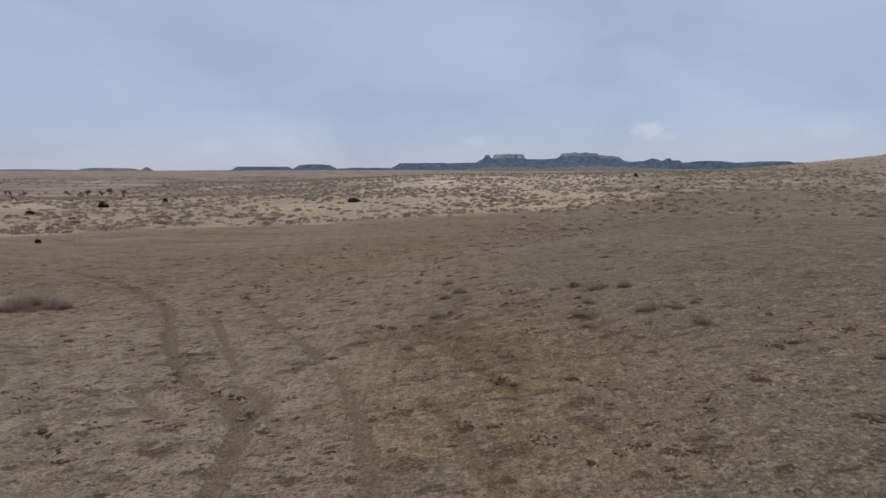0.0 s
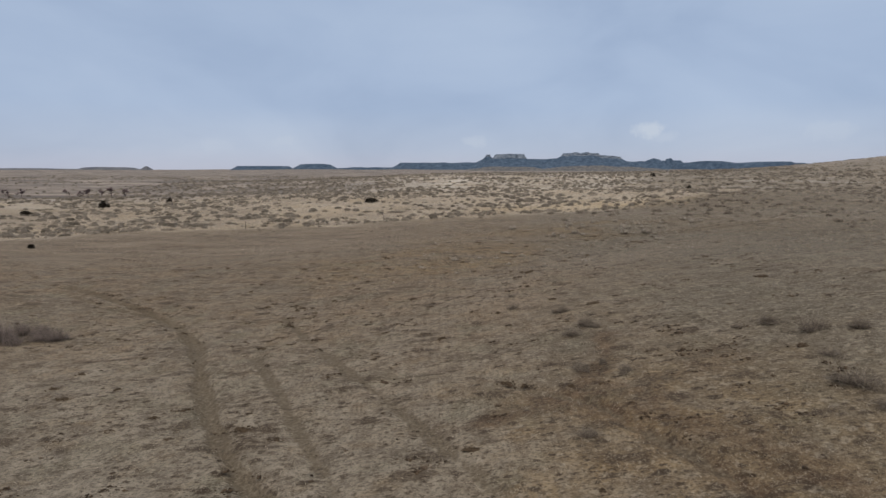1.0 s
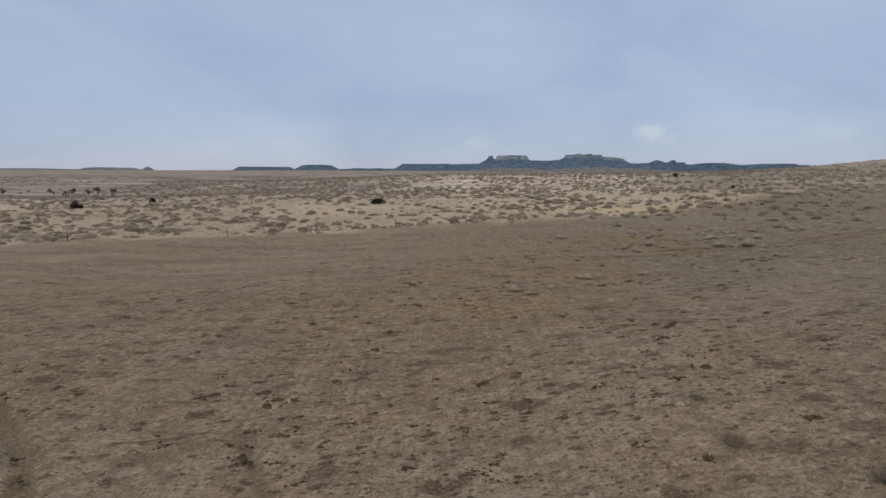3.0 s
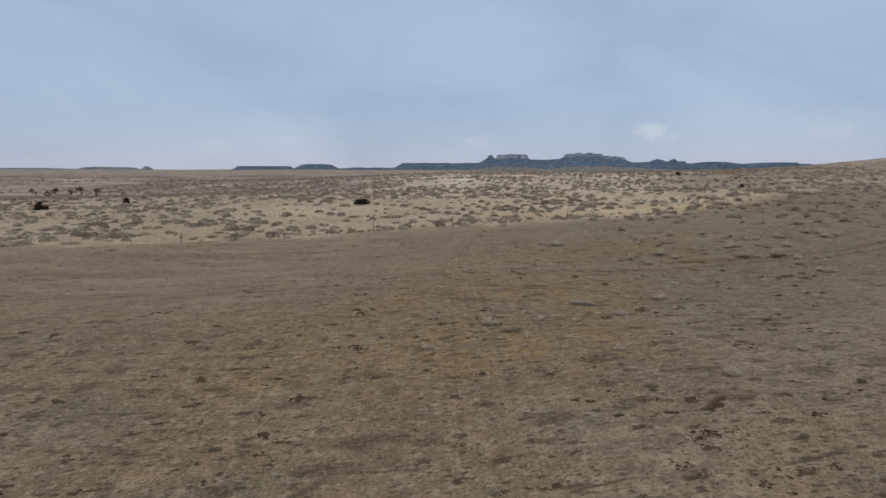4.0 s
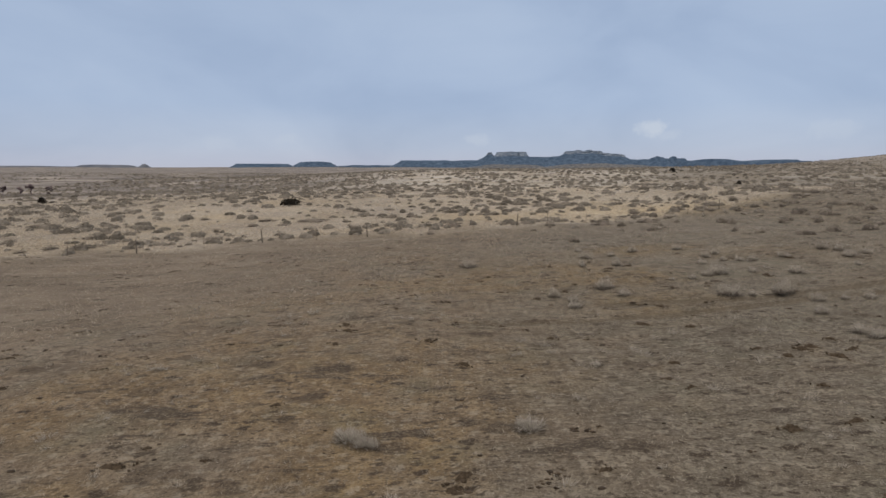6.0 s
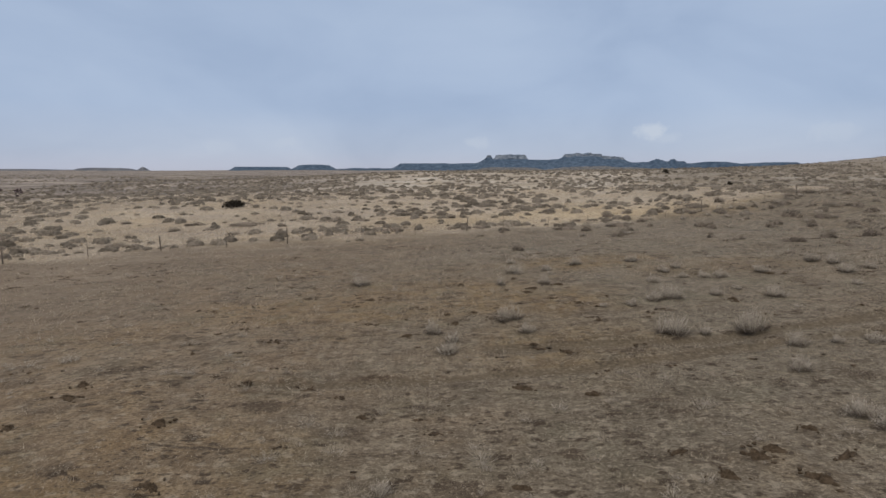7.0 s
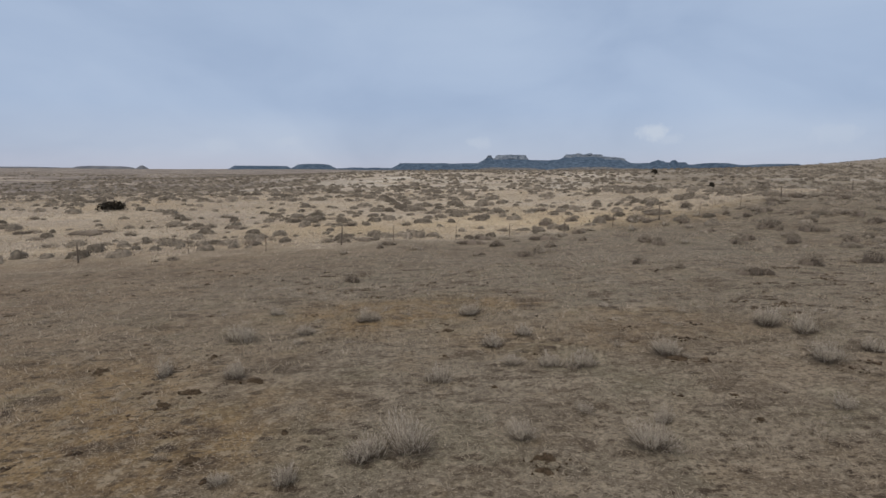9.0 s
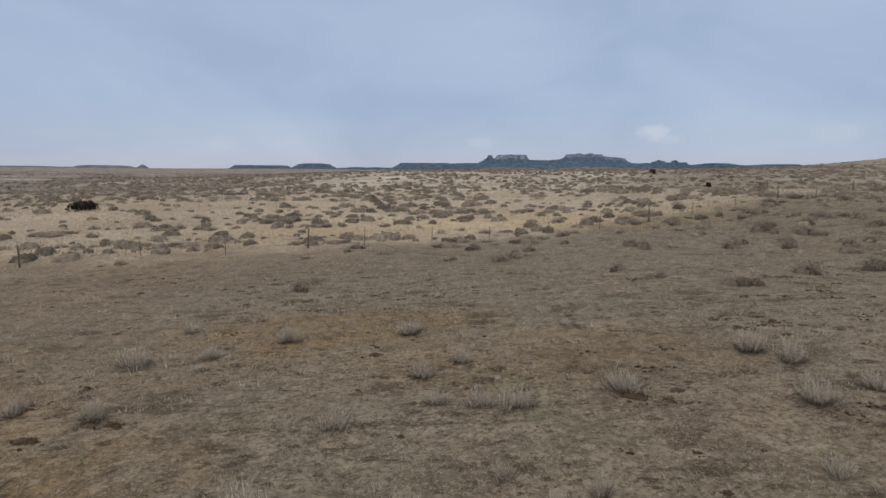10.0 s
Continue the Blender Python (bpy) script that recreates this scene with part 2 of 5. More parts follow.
    edge = m.n.new("ShaderNodeMath")
    edge.operation = "MULTIPLY_ADD"
    edge.inputs[1].default_value = 0.9
    m.l.new(m.mix(0.5, fine, mid), edge.inputs[0])
    m.l.new(m.attr("track"), edge.inputs[2])
    col = m.mix(m.ramp(m.times(edge.outputs[0], 0.5), [(0.40, 0.0), (0.52, 0.80)]), col, worn_soil)
    m.bump(m.mix(0.6, mid, fine), 0.7, 0.06)
    return m.colour(col)


def straw_material(name, low, high, rough=0.85, tone=""):
    m = Mat(name, rough)
    pick = m.random()
    if tone:
        pick = m.mix(0.35, m.attr(tone), pick)
        # mottled with dead twigs and dusty tips
        return m.colour(m.mix(1.0, m.mix(pick, low, high), m.ramp(m.noise(3.2, 6, 0.75), [(0.36, 0.50), (0.52, 1.0), (0.66, 1.55)]), "MULTIPLY"))
    return m.colour(m.mix(pick, low, high))


def lump_material(name, low, high, scale):
    m = Mat(name, 0.9)
    m.bump(m.noise(scale * 3, 4), 0.6, 0.02)
    return m.colour(m.ramp(m.noise(scale, 5, 0.65), [(0.3, low), (0.7, high)]))


GROUND = ground_material()
GRASS = straw_material("grazed_grass", (0.110, 0.090, 0.067), (0.390, 0.332, 0.260))
BUNCH = straw_material("bunchgrass", (0.190, 0.160, 0.124), (0.440, 0.380, 0.304))
STANDING = straw_material("standing_grass", (0.300, 0.250, 0.190), (0.520, 0.442, 0.345))
CURED = straw_material("cured_grass", (0.330, 0.272, 0.205), (0.620, 0.536, 0.425))
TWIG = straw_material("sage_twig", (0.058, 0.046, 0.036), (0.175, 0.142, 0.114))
PALE_TIP = straw_material("rabbitbrush_tip", (0.188, 0.162, 0.130), (0.475, 0.420, 0.352))
TIP = straw_material("sage_tip", (0.150, 0.128, 0.102), (0.420, 0.370, 0.306))
SHOOT = straw_material("sage_shoot", (0.072, 0.057, 0.045), (0.225, 0.186, 0.148))
DUSTY = straw_material("dusty_sage_shoot", (0.110, 0.092, 0.074), (0.310, 0.264, 0.212))
SAGE = straw_material("sage_leaf", (0.115, 0.097, 0.074), (0.270, 0.230, 0.180))
SAGE_FAR = straw_material("sage_brush", (0.070, 0.058, 0.044), (0.215, 0.181, 0.145), tone="tone")
EVERGREEN = straw_material("juniper_needles", (0.016, 0.013, 0.009), (0.036, 0.030, 0.022))
BARK = lump_material("bark", (0.060, 0.048, 0.040), (0.150, 0.125, 0.105), 12)
BARE_TWIG = straw_material("bare_twigs", (0.120, 0.086, 0.086), (0.235, 0.175, 0.175))
BRIAR = straw_material("thicket_twigs", (0.092, 0.073, 0.064), (0.250, 0.203, 0.180))
DUNG = lump_material("dung", (0.030, 0.021, 0.013), (0.098, 0.070, 0.045), 18)
CLOD = straw_material("earth_clod", (0.030, 0.021, 0.014), (0.090, 0.064, 0.043))
TORN = straw_material("torn_earth", (0.026, 0.018, 0.012), (0.085, 0.058, 0.036))
WOOD = lump_material("weathered_post", (0.075, 0.060, 0.048), (0.190, 0.158, 0.130), 9)
STEEL = lump_material("rusty_steel", (0.060, 0.045, 0.036), (0.135, 0.100, 0.078), 22)
# the blue of far haze is put into these slopes' base colours
HAZED_FOREST = lump_material("hazed_forest_slope", (0.022, 0.042, 0.076), (0.088, 0.124, 0.172), 0.034)
HAZED_CLIFF = lump_material("hazed_pale_cliff", (0.075, 0.103, 0.142), (0.235, 0.262, 0.300), 0.045)
HAZED_BUTTE = lump_material("hazed_grassy_butte", (0.070, 0.080, 0.103), (0.140, 0.143, 0.158), 0.014)
HAZED_FOOTHILL = lump_material("hazed_wooded_foothill", (0.034, 0.046, 0.060), (0.185, 0.166, 0.152), 0.060)


# ---- mesh helpers ----
def mesh_from(name, verts, faces, *materials, pick=None, smooth=False):
    """A mesh from arrays: verts (n, 3) and faces (m, 3) or (m, 4)."""
    verts, faces = np.asarray(verts, np.float32), np.asarray(faces, np.int32)
    k = faces.shape[1]
    used, faces = np.unique(faces, return_inverse=True)
    verts, faces = verts[used], faces.reshape(-1, k).astype(np.int32)
    me = bpy.data.meshes.new(name)
    me.vertices.add(len(verts))
    me.vertices.foreach_set("co", verts.ravel())
    me.loops.add(faces.size)
    me.loops.foreach_set("vertex_index", faces.ravel())
    me.polygons.add(len(faces))
    me.polygons.foreach_set("loop_start", np.arange(0, faces.size, k, dtype=np.int32))
    for mat in materials:
        me.materials.append(mat)
    if pick is not None:
        me.polygons.foreach_set("material_index", np.asarray(pick, np.int32))
    if smooth:
        me.polygons.foreach_set("use_smooth", np.ones(len(faces), bool))
    me.update(calc_edges=True)
    me.validate()
    return me


def part(name, me, parent, label=""):
    ob = new(name, me)
    ob.parent = parent
    return tagged(ob, label)


def lattice(ix, iy, seed):
    a = (ix * 374761393 + iy * 668265263 + seed * 974634777) & 0x7FFFFFFF
    a = ((a ^ (a >> 13)) * 1274126177) & 0x7FFFFFFF
    return ((a ^ (a >> 16)) & 0xFFFF) / 65535.0


def vnoise(x, y, size, seed=0):
    """Smooth value noise from -1 to 1 with cells of that size."""
    x, y = np.asarray(x) / size, np.asarray(y) / size
    ix, iy = np.floor(x).astype(np.int64), np.floor(y).astype(np.int64)
    u, v = x - ix, y - iy
    u, v = u * u * (3 - 2 * u), v * v * (3 - 2 * v)
    top = lattice(ix, iy, seed) * (1 - u) + lattice(ix + 1, iy, seed) * u
    low = lattice(ix, iy + 1, seed) * (1 - u) + lattice(ix + 1, iy + 1, seed) * u
    return 2 * (top * (1 - v) + low * v) - 1


def sigmoid(v):
    return 1 / (1 + np.exp(-np.clip(v, -40, 40)))


def mound(x, y, cx, cy, sx, sy):
    return np.exp(-((x - cx) / sx) ** 2 - ((y - cy) / sy) ** 2)


# ---- lie of the land ----
SWELL = [
    (1.11, -0.37, -1.81, 1.96, 1.96, 0.12),
    (1.69, -0.38, -2.44, 2.63, 2.43, 0.14),
    (0.34, 0.95, 0.14, -0.93, -1.54, -0.00),
    (-1.80, -0.90, -0.01, 0.15, 1.80, 2.20),
    (-0.16, 0.33, -1.73, -0.10, -0.23, -2.39),
    (-1.71, 2.13, 0.61, -0.12, -0.17, 4.37),
]
SWELL_X, SWELL_Y, SWELL_SIZE = (-75, -45, -15, 15, 45, 75), (15, 45, 75, 105, 135, 165), 32.0

# smaller swells and dips between them
RIPPLE = [
    (-0.01, 0.07, 0.34, -0.16, -0.07, 0.07, 0.01, 0.00),
    (-0.05, -0.05, 0.27, -0.22, -0.16, 0.03, 0.00, 0.00),
    (-0.01, 0.02, -0.30, -0.08, 0.47, 0.09, 0.00, 0.00),
    (-0.18, 0.07, 0.24, 0.02, -0.03, -0.24, -0.02, 0.00),
    (-0.38, -0.43, 0.29, 0.21, -0.25, -0.41, -0.02, -0.01),
    (0.13, -0.21, -0.29, 0.05, 0.05, -0.03, -0.04, -0.12),
    (0.63, 0.04, -0.06, 0.29, -0.18, 0.31, 0.01, -0.28),
    (0.23, -0.22, -0.02, 0.35, 0.02, -0.02, -0.30, -0.42),
    (-0.30, -0.30, -0.14, 0.00, 0.01, -0.34, -0.21, 0.33),
    (-0.38, 0.08, -0.14, -0.06, 0.24, -0.32, -0.26, 0.64),
    (-0.25, 0.08, -0.23, -0.02, 0.36, -0.20, -0.56, 0.05),
]
RIPPLE_X, RIPPLE_Y, RIPPLE_SIZE = range(-52, 61, 16), range(18, 169, 15), 13.0


def lie(x, y):
    """Height of the land without its small unevenness."""
    x, y = np.asarray(x, float), np.asarray(y, float)
    r = np.hypot(x, y)
    h = 7.2 * np.exp(-((y - 430) / np.where(y < 430, 170, 260)) ** 2) * sigmoid((x + 0.25 * (y - 200) + 10) / 45)
    h = h - 4.5 * mound(x, y, -190, 300, 110, 70) - 0.9 * mound(x, y, -106, 188, 42, 34) + 27 * mound(x, y, 600, 560, 260, 260) + 13 * sigmoid((r - 2600) / 500)
    for rows, xs, ys, size in ((SWELL, SWELL_X, SWELL_Y, SWELL_SIZE), (RIPPLE, RIPPLE_X, RIPPLE_Y, RIPPLE_SIZE)):
        for row, cy in zip(rows, ys):
            for w, cx in zip(row, xs):
                h = h + w * np.exp(-((x - cx) ** 2 + (y - cy) ** 2) / (2 * size ** 2))
    return h


RANGE_ROAD_NEAR = [(4, 85.6), (10.1, 85.8), (14.0, 86.1), (17.8, 86.8), (20.2, 87.5), (22.3, 88.1), (24.2, 88.5), (26.3, 88.8), (32, 90.4), (40, 93)]
RANGE_ROAD_FAR = [(12, 88.8), (17.8, 88.6), (19.5, 88.5), (20.9, 88.9), (22.3, 89.5), (25.5, 90.5), (28.0, 91.1), (36, 94), (48, 98)]
# wheel tracks and trodden paths: centre lines, width, depth
TRACKS = [
    ([(-40, 60), (-37, 58.0), (-32.8, 55.4), (-27.0, 51.0), (-23.3, 47), (-20.3, 42.4), (-17.0, 35.0), (-14.5, 30), (-12.6, 26.7), (-10.5, 24.2), (-9.0, 22.5), (-7.6, 20.4), (-7.0, 17.9), (-6.7, 15.5), (-6.5, 12)], 0.62, 0.24, 1.30),
    ([(-38, 57), (-34.4, 54.6), (-31.4, 52.6), (-28.4, 51.0), (-25.6, 49.6)], 0.50, 0.12, 1.10),
    ([(-15.8, 39), (-14.4, 36.2), (-12.4, 32.0), (-10.4, 27.6), (-8.4, 23.6), (-7.0, 21.6), (-7.2, 19.8)], 0.55, 0.10, 0.80),
    ([(-16.6, 48), (-15.3, 45.5), (-14.0, 42.6), (-11.5, 37.7), (-9.4, 33.9), (-7.8, 30.8), (-5.4, 25.8), (-3.9, 22.1), (-2.7, 18.2), (-1.8, 14), (-1.2, 8)], 0.54, 0.09, 0.92),
    ([(-3.4, 32), (-0.7, 28.9), (0.1, 26.5), (0.9, 24.3), (2.0, 21.4), (2.7, 19.6)], 0.50, 0.16, 0.65),
    ([(-13.6, 24.2), (-12.2, 22.6), (-10.9, 21.4)], 1.2, 0.14, 0.70),
    ([(-15.2, 20.5), (-13.6, 18.4), (-12.2, 16.4)], 0.45, 0.10, 0.60),
    ([(-18.5, 25.5), (-16.4, 22.0), (-15.0, 19.0)], 0.40, 0.08, 0.55),
    ([(-25, 31), (-22.5, 28), (-20.4, 25), (-18, 18)], 0.7, 0.08, 0.60),
    ([(-12, 47), (-10.4, 45.5), (-9.6, 43), (-9.8, 40)], 0.35, 0.05, 0.55),
    (RANGE_ROAD_NEAR, 0.72, 0.13, 1.15),
    (RANGE_ROAD_FAR, 0.80, 0.13, 1.15),
]


def from_line(x, y, line):
    best = np.full(np.shape(x), 1e9)
    for (ax, ay), (bx, by) in zip(line, line[1:]):
        dx, dy = bx - ax, by - ay
        s = np.clip(((x - ax) * dx + (y - ay) * dy) / (dx * dx + dy * dy), 0, 1)
        best = np.minimum(best, np.hypot(x - ax - s * dx, y - ay - s * dy))
    return best


def worn(x, y):
    """How worn the ground is (0 to 1) and how deep it is worn."""
    mask, deep = np.zeros(np.shape(x)), np.zeros(np.shape(x))
    near = (x > -45) & (x < 55) & (y > 5) & (y < 105)
    px, py = x[near], y[near]
    wob = 0.22 * vnoise(px, py, 2.3, 5) + 0.12 * vnoise(px, py, 0.7, 6)
    for line, wide, depth, strong in TRACKS:
        f = np.exp(-(np.maximum(0, from_line(px, py, line) + 1.3 * wob * wide - 0.28 * wide) / (0.30 * wide)) ** 2)
        mask[near] = np.maximum(mask[near], strong * f * (0.88 + 0.24 * vnoise(px, py, 3.1, 8) + 0.30 * vnoise(px, py, 0.8, 9)))
        deep[near] = np.maximum(deep[near], f * depth)
    return mask, deep


def land(x, y):
    """Height of the ground's sheet."""
    x, y = np.asarray(x, float), np.asarray(y, float)
    r = np.hypot(x, y - 60)
    h = lie(x, y) + 0.05 * vnoise(x, y, 2.1, 1) + 0.03 * vnoise(x, y, 0.8, 2) + 0.16 * vnoise(x, y, 9, 3)
    far_in = sigmoid((r - 330) / 60)
    return h + far_in * (1.2 * vnoise(x, y, 95, 4) + 2.0 * vnoise(x, y, 260, 7) * sigmoid((r - 900) / 200) + 7.0 * vnoise(x, y, 820, 10) * sigmoid((r - 2600) / 300))


FENCE_X = (-400, -90, -73, -59, -41, -29, -17, -6, 6, 17, 28, 33, 44, 60, 75, 150, 600)
FENCE_Y = (-40, 88, 97, 107, 115, 119.5, 124.5, 127.2, 131, 136, 140, 141.5, 145, 151, 160, 205, 420)


def beyond_fence(x, y):
    return np.asarray(y) - np.interp(x, FENCE_X, FENCE_Y)


def meadow_mask(x, y):
    d = beyond_fence(x, y) + 3.2 * vnoise(x, y, 9, 11) + 2.4 * vnoise(x, y, 3.0, 12) + 1.5 * vnoise(x, y, 1.1, 19)
    right = sigmoid((58 + 0.22 * (y - 160) - x + 14 * vnoise(x, y, 22, 13)) / 7)
    return sigmoid((d - 1.0) / 1.6) * (0.30 + 0.14 * vnoise(x, y, 18, 16) + 0.56 * right) * (0.82 + 0.18 * vnoise(x, y, 14, 14)) * (1 - 0.30 * sigmoid((-38 - x + 12 * vnoise(x, y, 20, 63)) / 9))


def golden_strip(x, y):
    """1 where the cured grass stands clear of brush, along the upper fence."""
    return mound(x, y, 36, 152, 16, 8) + mound(x, y, 18, 146, 9, 5) > 0.55 + 0.3 * vnoise(x, y, 5, 87)


def flats_mask(x, y):
    low = sigmoid((-x - 30 - 0.1 * (y - 200)) / 14) * sigmoid((y - 214 + 14 * vnoise(x, y, 30, 15) + 0.05 * x) / 6)
    return np.maximum(np.maximum(low, sigmoid((y - 520) / 60)), 0.6 * sigmoid((np.abs(x) - 500) / 60))


SAND_TRAIL = [(-2.0, 47), (1.5, 53), (5.5, 57), (10.4, 61), (18, 69), (26, 76)]


def sand_mask(x, y):
    """A faint trail of pale trodden sand over the pasture."""
    return 0.45 * sigmoid((3.2 - from_line(x, y, SAND_TRAIL) + 1.6 * vnoise(x, y, 4, 51) + 0.9 * vnoise(x, y, 1.3, 52)) / 0.7)


def darker_mask(x, y):
    knoll = 0.80 * sigmoid((x - 3 + 4 * vnoise(x, y, 9, 53)) / 2.5) * sigmoid((43 - y + 5 * vnoise(x, y, 8, 54)) / 3)
    hollow = 0.70 * sigmoid((x - 7 - 0.12 * (y - 50) + 5 * vnoise(x, y, 9, 55)) / 3.5) * sigmoid((91 - y + 4 * vnoise(x, y, 8, 56)) / 3) * sigmoid((y - 48 + 5 * vnoise(x, y, 8, 57)) / 3)
    return np.maximum(knoll, hollow)


# bare soil along ruts; the second line also paints in the rut's shade
RAW_RUTS = (([(-2.6, 30.4), (-0.7, 28.9), (0.1, 26.5), (0.9, 24.3), (2.0, 21.4), (2.6, 19.8)], 0.34, 1.0), ([(-38, 58.6), (-32.8, 55.4), (-29, 52.6), (-26, 50)], 0.24, 0.8), ([(-4.6, 28.6), (-1.6, 29.8), (0.6, 32.6), (1.7, 37.0)], 0.50, 0.9), ([(-0.6, 20.2), (0.8, 16.6), (1.6, 13.0)], 0.35, 0.6), ([(0.8, 27.4), (2.4, 24.8), (3.4, 21.8)], 0.55, 0.7),
            (RANGE_ROAD_NEAR, 0.36, 0.75), (RANGE_ROAD_FAR, 0.40, 0.75))
RAW_SPOTS = ((-1.4, 29.4, 2.8, 1.0, 0.75), (0.3, 28.0, 1.6, 1.2, 0.7), (2.0, 24.6, 2.2, 2.0, 0.35), (4.2, 31.5, 1.6, 1.2, 0.5), (29.5, 103.0, 3.0, 1.5, 0.3))


def raw_mask(x, y):
    """Patches and ruts of bare brown soil, one rut with its shade painted in."""
    best = np.zeros(np.shape(x))
    for cx, cy, sx, sy, much in RAW_SPOTS:
        away = np.hypot((x - cx) / sx, (y - cy) / sy) + 0.45 * vnoise(x, y, 1.9, 61) + 0.35 * vnoise(x, y, 0.8, 62)
        best = np.maximum(best, much * sigmoid((1.0 - away) / 0.14))
    for line, wide, much in RAW_RUTS:
        away = from_line(x, y, line) / wide + 0.6 * vnoise(x, y, 1.3, 64) + 0.35 * vnoise(x, y, 0.6, 65)
        best = np.maximum(best, much * sigmoid((1.0 - away) / 0.16))
    return best


def bleach_mask(x, y):
    """Bleached, untrodden grass on the first knoll and down its far side."""
    knoll = sigmoid((-2.5 - x + 3 * vnoise(x, y, 7, 66)) / 2) * sigmoid((44 - y + 5 * vnoise(x, y, 8, 67)) / 3)
    swale = 0.40 * sigmoid((9 - np.hypot((x - 1) / 1.3, y - 39) + 4 * vnoise(x, y, 6, 68)) / 2)
    return np.maximum(knoll, swale) * (1 - raw_mask(x, y))


def thatch_mask(x, y):
    """Where grey thatch covers the soil: the slope on the far right and the first knoll."""
    slope = sigmoid((x - 9 - 0.10 * (y - 85) + 7 * vnoise(x, y, 13, 17)) / 3.5)
    knoll = sigmoid((40 - y + 8 * vnoise(x, y, 10, 18)) / 4)
    return np.maximum(slope, 0.95 * knoll) * (1 - raw_mask(x, y))


# golden sod: centre, half widths, strength
OCHRE_SPOTS = ((-4.0, 66.0, 7.0, 5.0, 0.7), (-3.0, 78.0, 9.0, 6.0, 0.7), (0.5, 71.5, 3.0, 3.5, 0.9), (-12.0, 66.0, 8.0, 6.0, 0.45), (14.5, 89.0, 3.0, 3.0, 0.9), (13.5, 96.0, 4.5, 3.0, 1.0), (10.0, 100.0, 4.0, 3.0, 0.7),
               (20.0, 107.5, 5.0, 3.0, 1.0), (2.0, 24.0, 6.0, 9.0, 0.85), (3.5, 15.0, 3.0, 3.0, 0.6), (4.0, 96.0, 7.0, 4.0, 0.7), (26.0, 104.0, 6.0, 3.0, 0.5), (-8.0, 92.0, 6.0, 4.0, 0.5), (37.0, 153.0, 17.0, 9.0, 0.9), (18.0, 146.0, 12.0, 6.0, 0.6))


def ochre_mask(x, y):
    """Patches of golden brown sod."""
    best = np.zeros(np.shape(x))
    for cx, cy, sx, sy, much in OCHRE_SPOTS:
        away = np.hypot((x - cx) / sx, (y - cy) / sy) + 0.35 * vnoise(x, y, 3.1, 81) + 0.25 * vnoise(x, y, 1.2, 82)
        best = np.maximum(best, much * sigmoid((1.0 - away) / 0.16))
    return best


def plain_mask(x, y):
    """The low flat on the far side, trodden smooth, and the lane along the fence."""
    flat = sigmoid((-14 - x + 0.25 * (y - 80) + 6 * vnoise(x, y, 12, 83)) / 4) * sigmoid((y - 74 + 5 * vnoise(x, y, 10, 84)) / 3)
    lane = 0.4 * sigmoid((beyond_fence(x, y) + 16 + 4 * vnoise(x, y, 9, 85)) / 3) * sigmoid((34 - x) / 5)
    return np.maximum(flat, lane) * sigmoid((1.0 - beyond_fence(x, y)) / 1.0)


def stretched(lo, hi, step, ends, grow, fine):
    mid, at = [], lo
    while at < hi:
        mid.append(at)
        at += 0.25 if any(a <= at < b for a, b in fine) else step
    down, up, d = [], [], step
    while (down or [lo])[-1] > ends[0]:
        d *= grow
        down.append((down or [lo])[-1] - d)
    d = step
    while (up or [hi])[-1] < ends[1]:
        d *= grow
        up.append((up or [hi])[-1] + d)
    return np.array(down[::-1] + mid + up)


def build_ground():
    xs, ys = stretched(-44, 50, 0.52, (-6500, 6500), 1.09, ((-30, 3), (12, 30))), stretched(8, 122, 0.52, (-900, 6000), 1.075, ((17, 55), (84, 92)))
    gx, gy = np.meshgrid(xs, ys)
    gx, gy = gx.ravel(), gy.ravel()
    mask, deep = worn(gx, gy)
    verts = np.stack([gx, gy, land(gx, gy) - deep], 1)
    nx, ny = len(xs), len(ys)
    i = (np.arange(ny - 1)[:, None] * nx + np.arange(nx - 1)[None, :]).ravel()
    me = mesh_from("ground", verts, np.stack([i, i + 1, i + nx + 1, i + nx], 1), GROUND, smooth=True)
    for name, values in (("track", mask), ("meadow", meadow_mask(gx, gy)), ("flats", flats_mask(gx, gy)), ("thatch", thatch_mask(gx, gy)), ("sand", sand_mask(gx, gy)), ("darker", darker_mask(gx, gy)), ("raw", raw_mask(gx, gy)), ("bleach", bleach_mask(gx, gy)), ("ochre", ochre_mask(gx, gy)), ("plain", plain_mask(gx, gy)), ("chalk", sigmoid((gy - 200 + 20 * vnoise(gx, gy, 30, 86)) / 14))):
        me.attributes.new(name, "FLOAT", "POINT").data.foreach_set("value", np.clip(values, 0, 1).astype(np.float32))
    return tagged(new("ground", me), "dry grazed rangeland with straw-coloured grass and bare soil", "ground", kind="structure")


build_ground()


# ---- far mesas on the skyline ----
MID = Vector((-5.0, 43.6, 7.8))


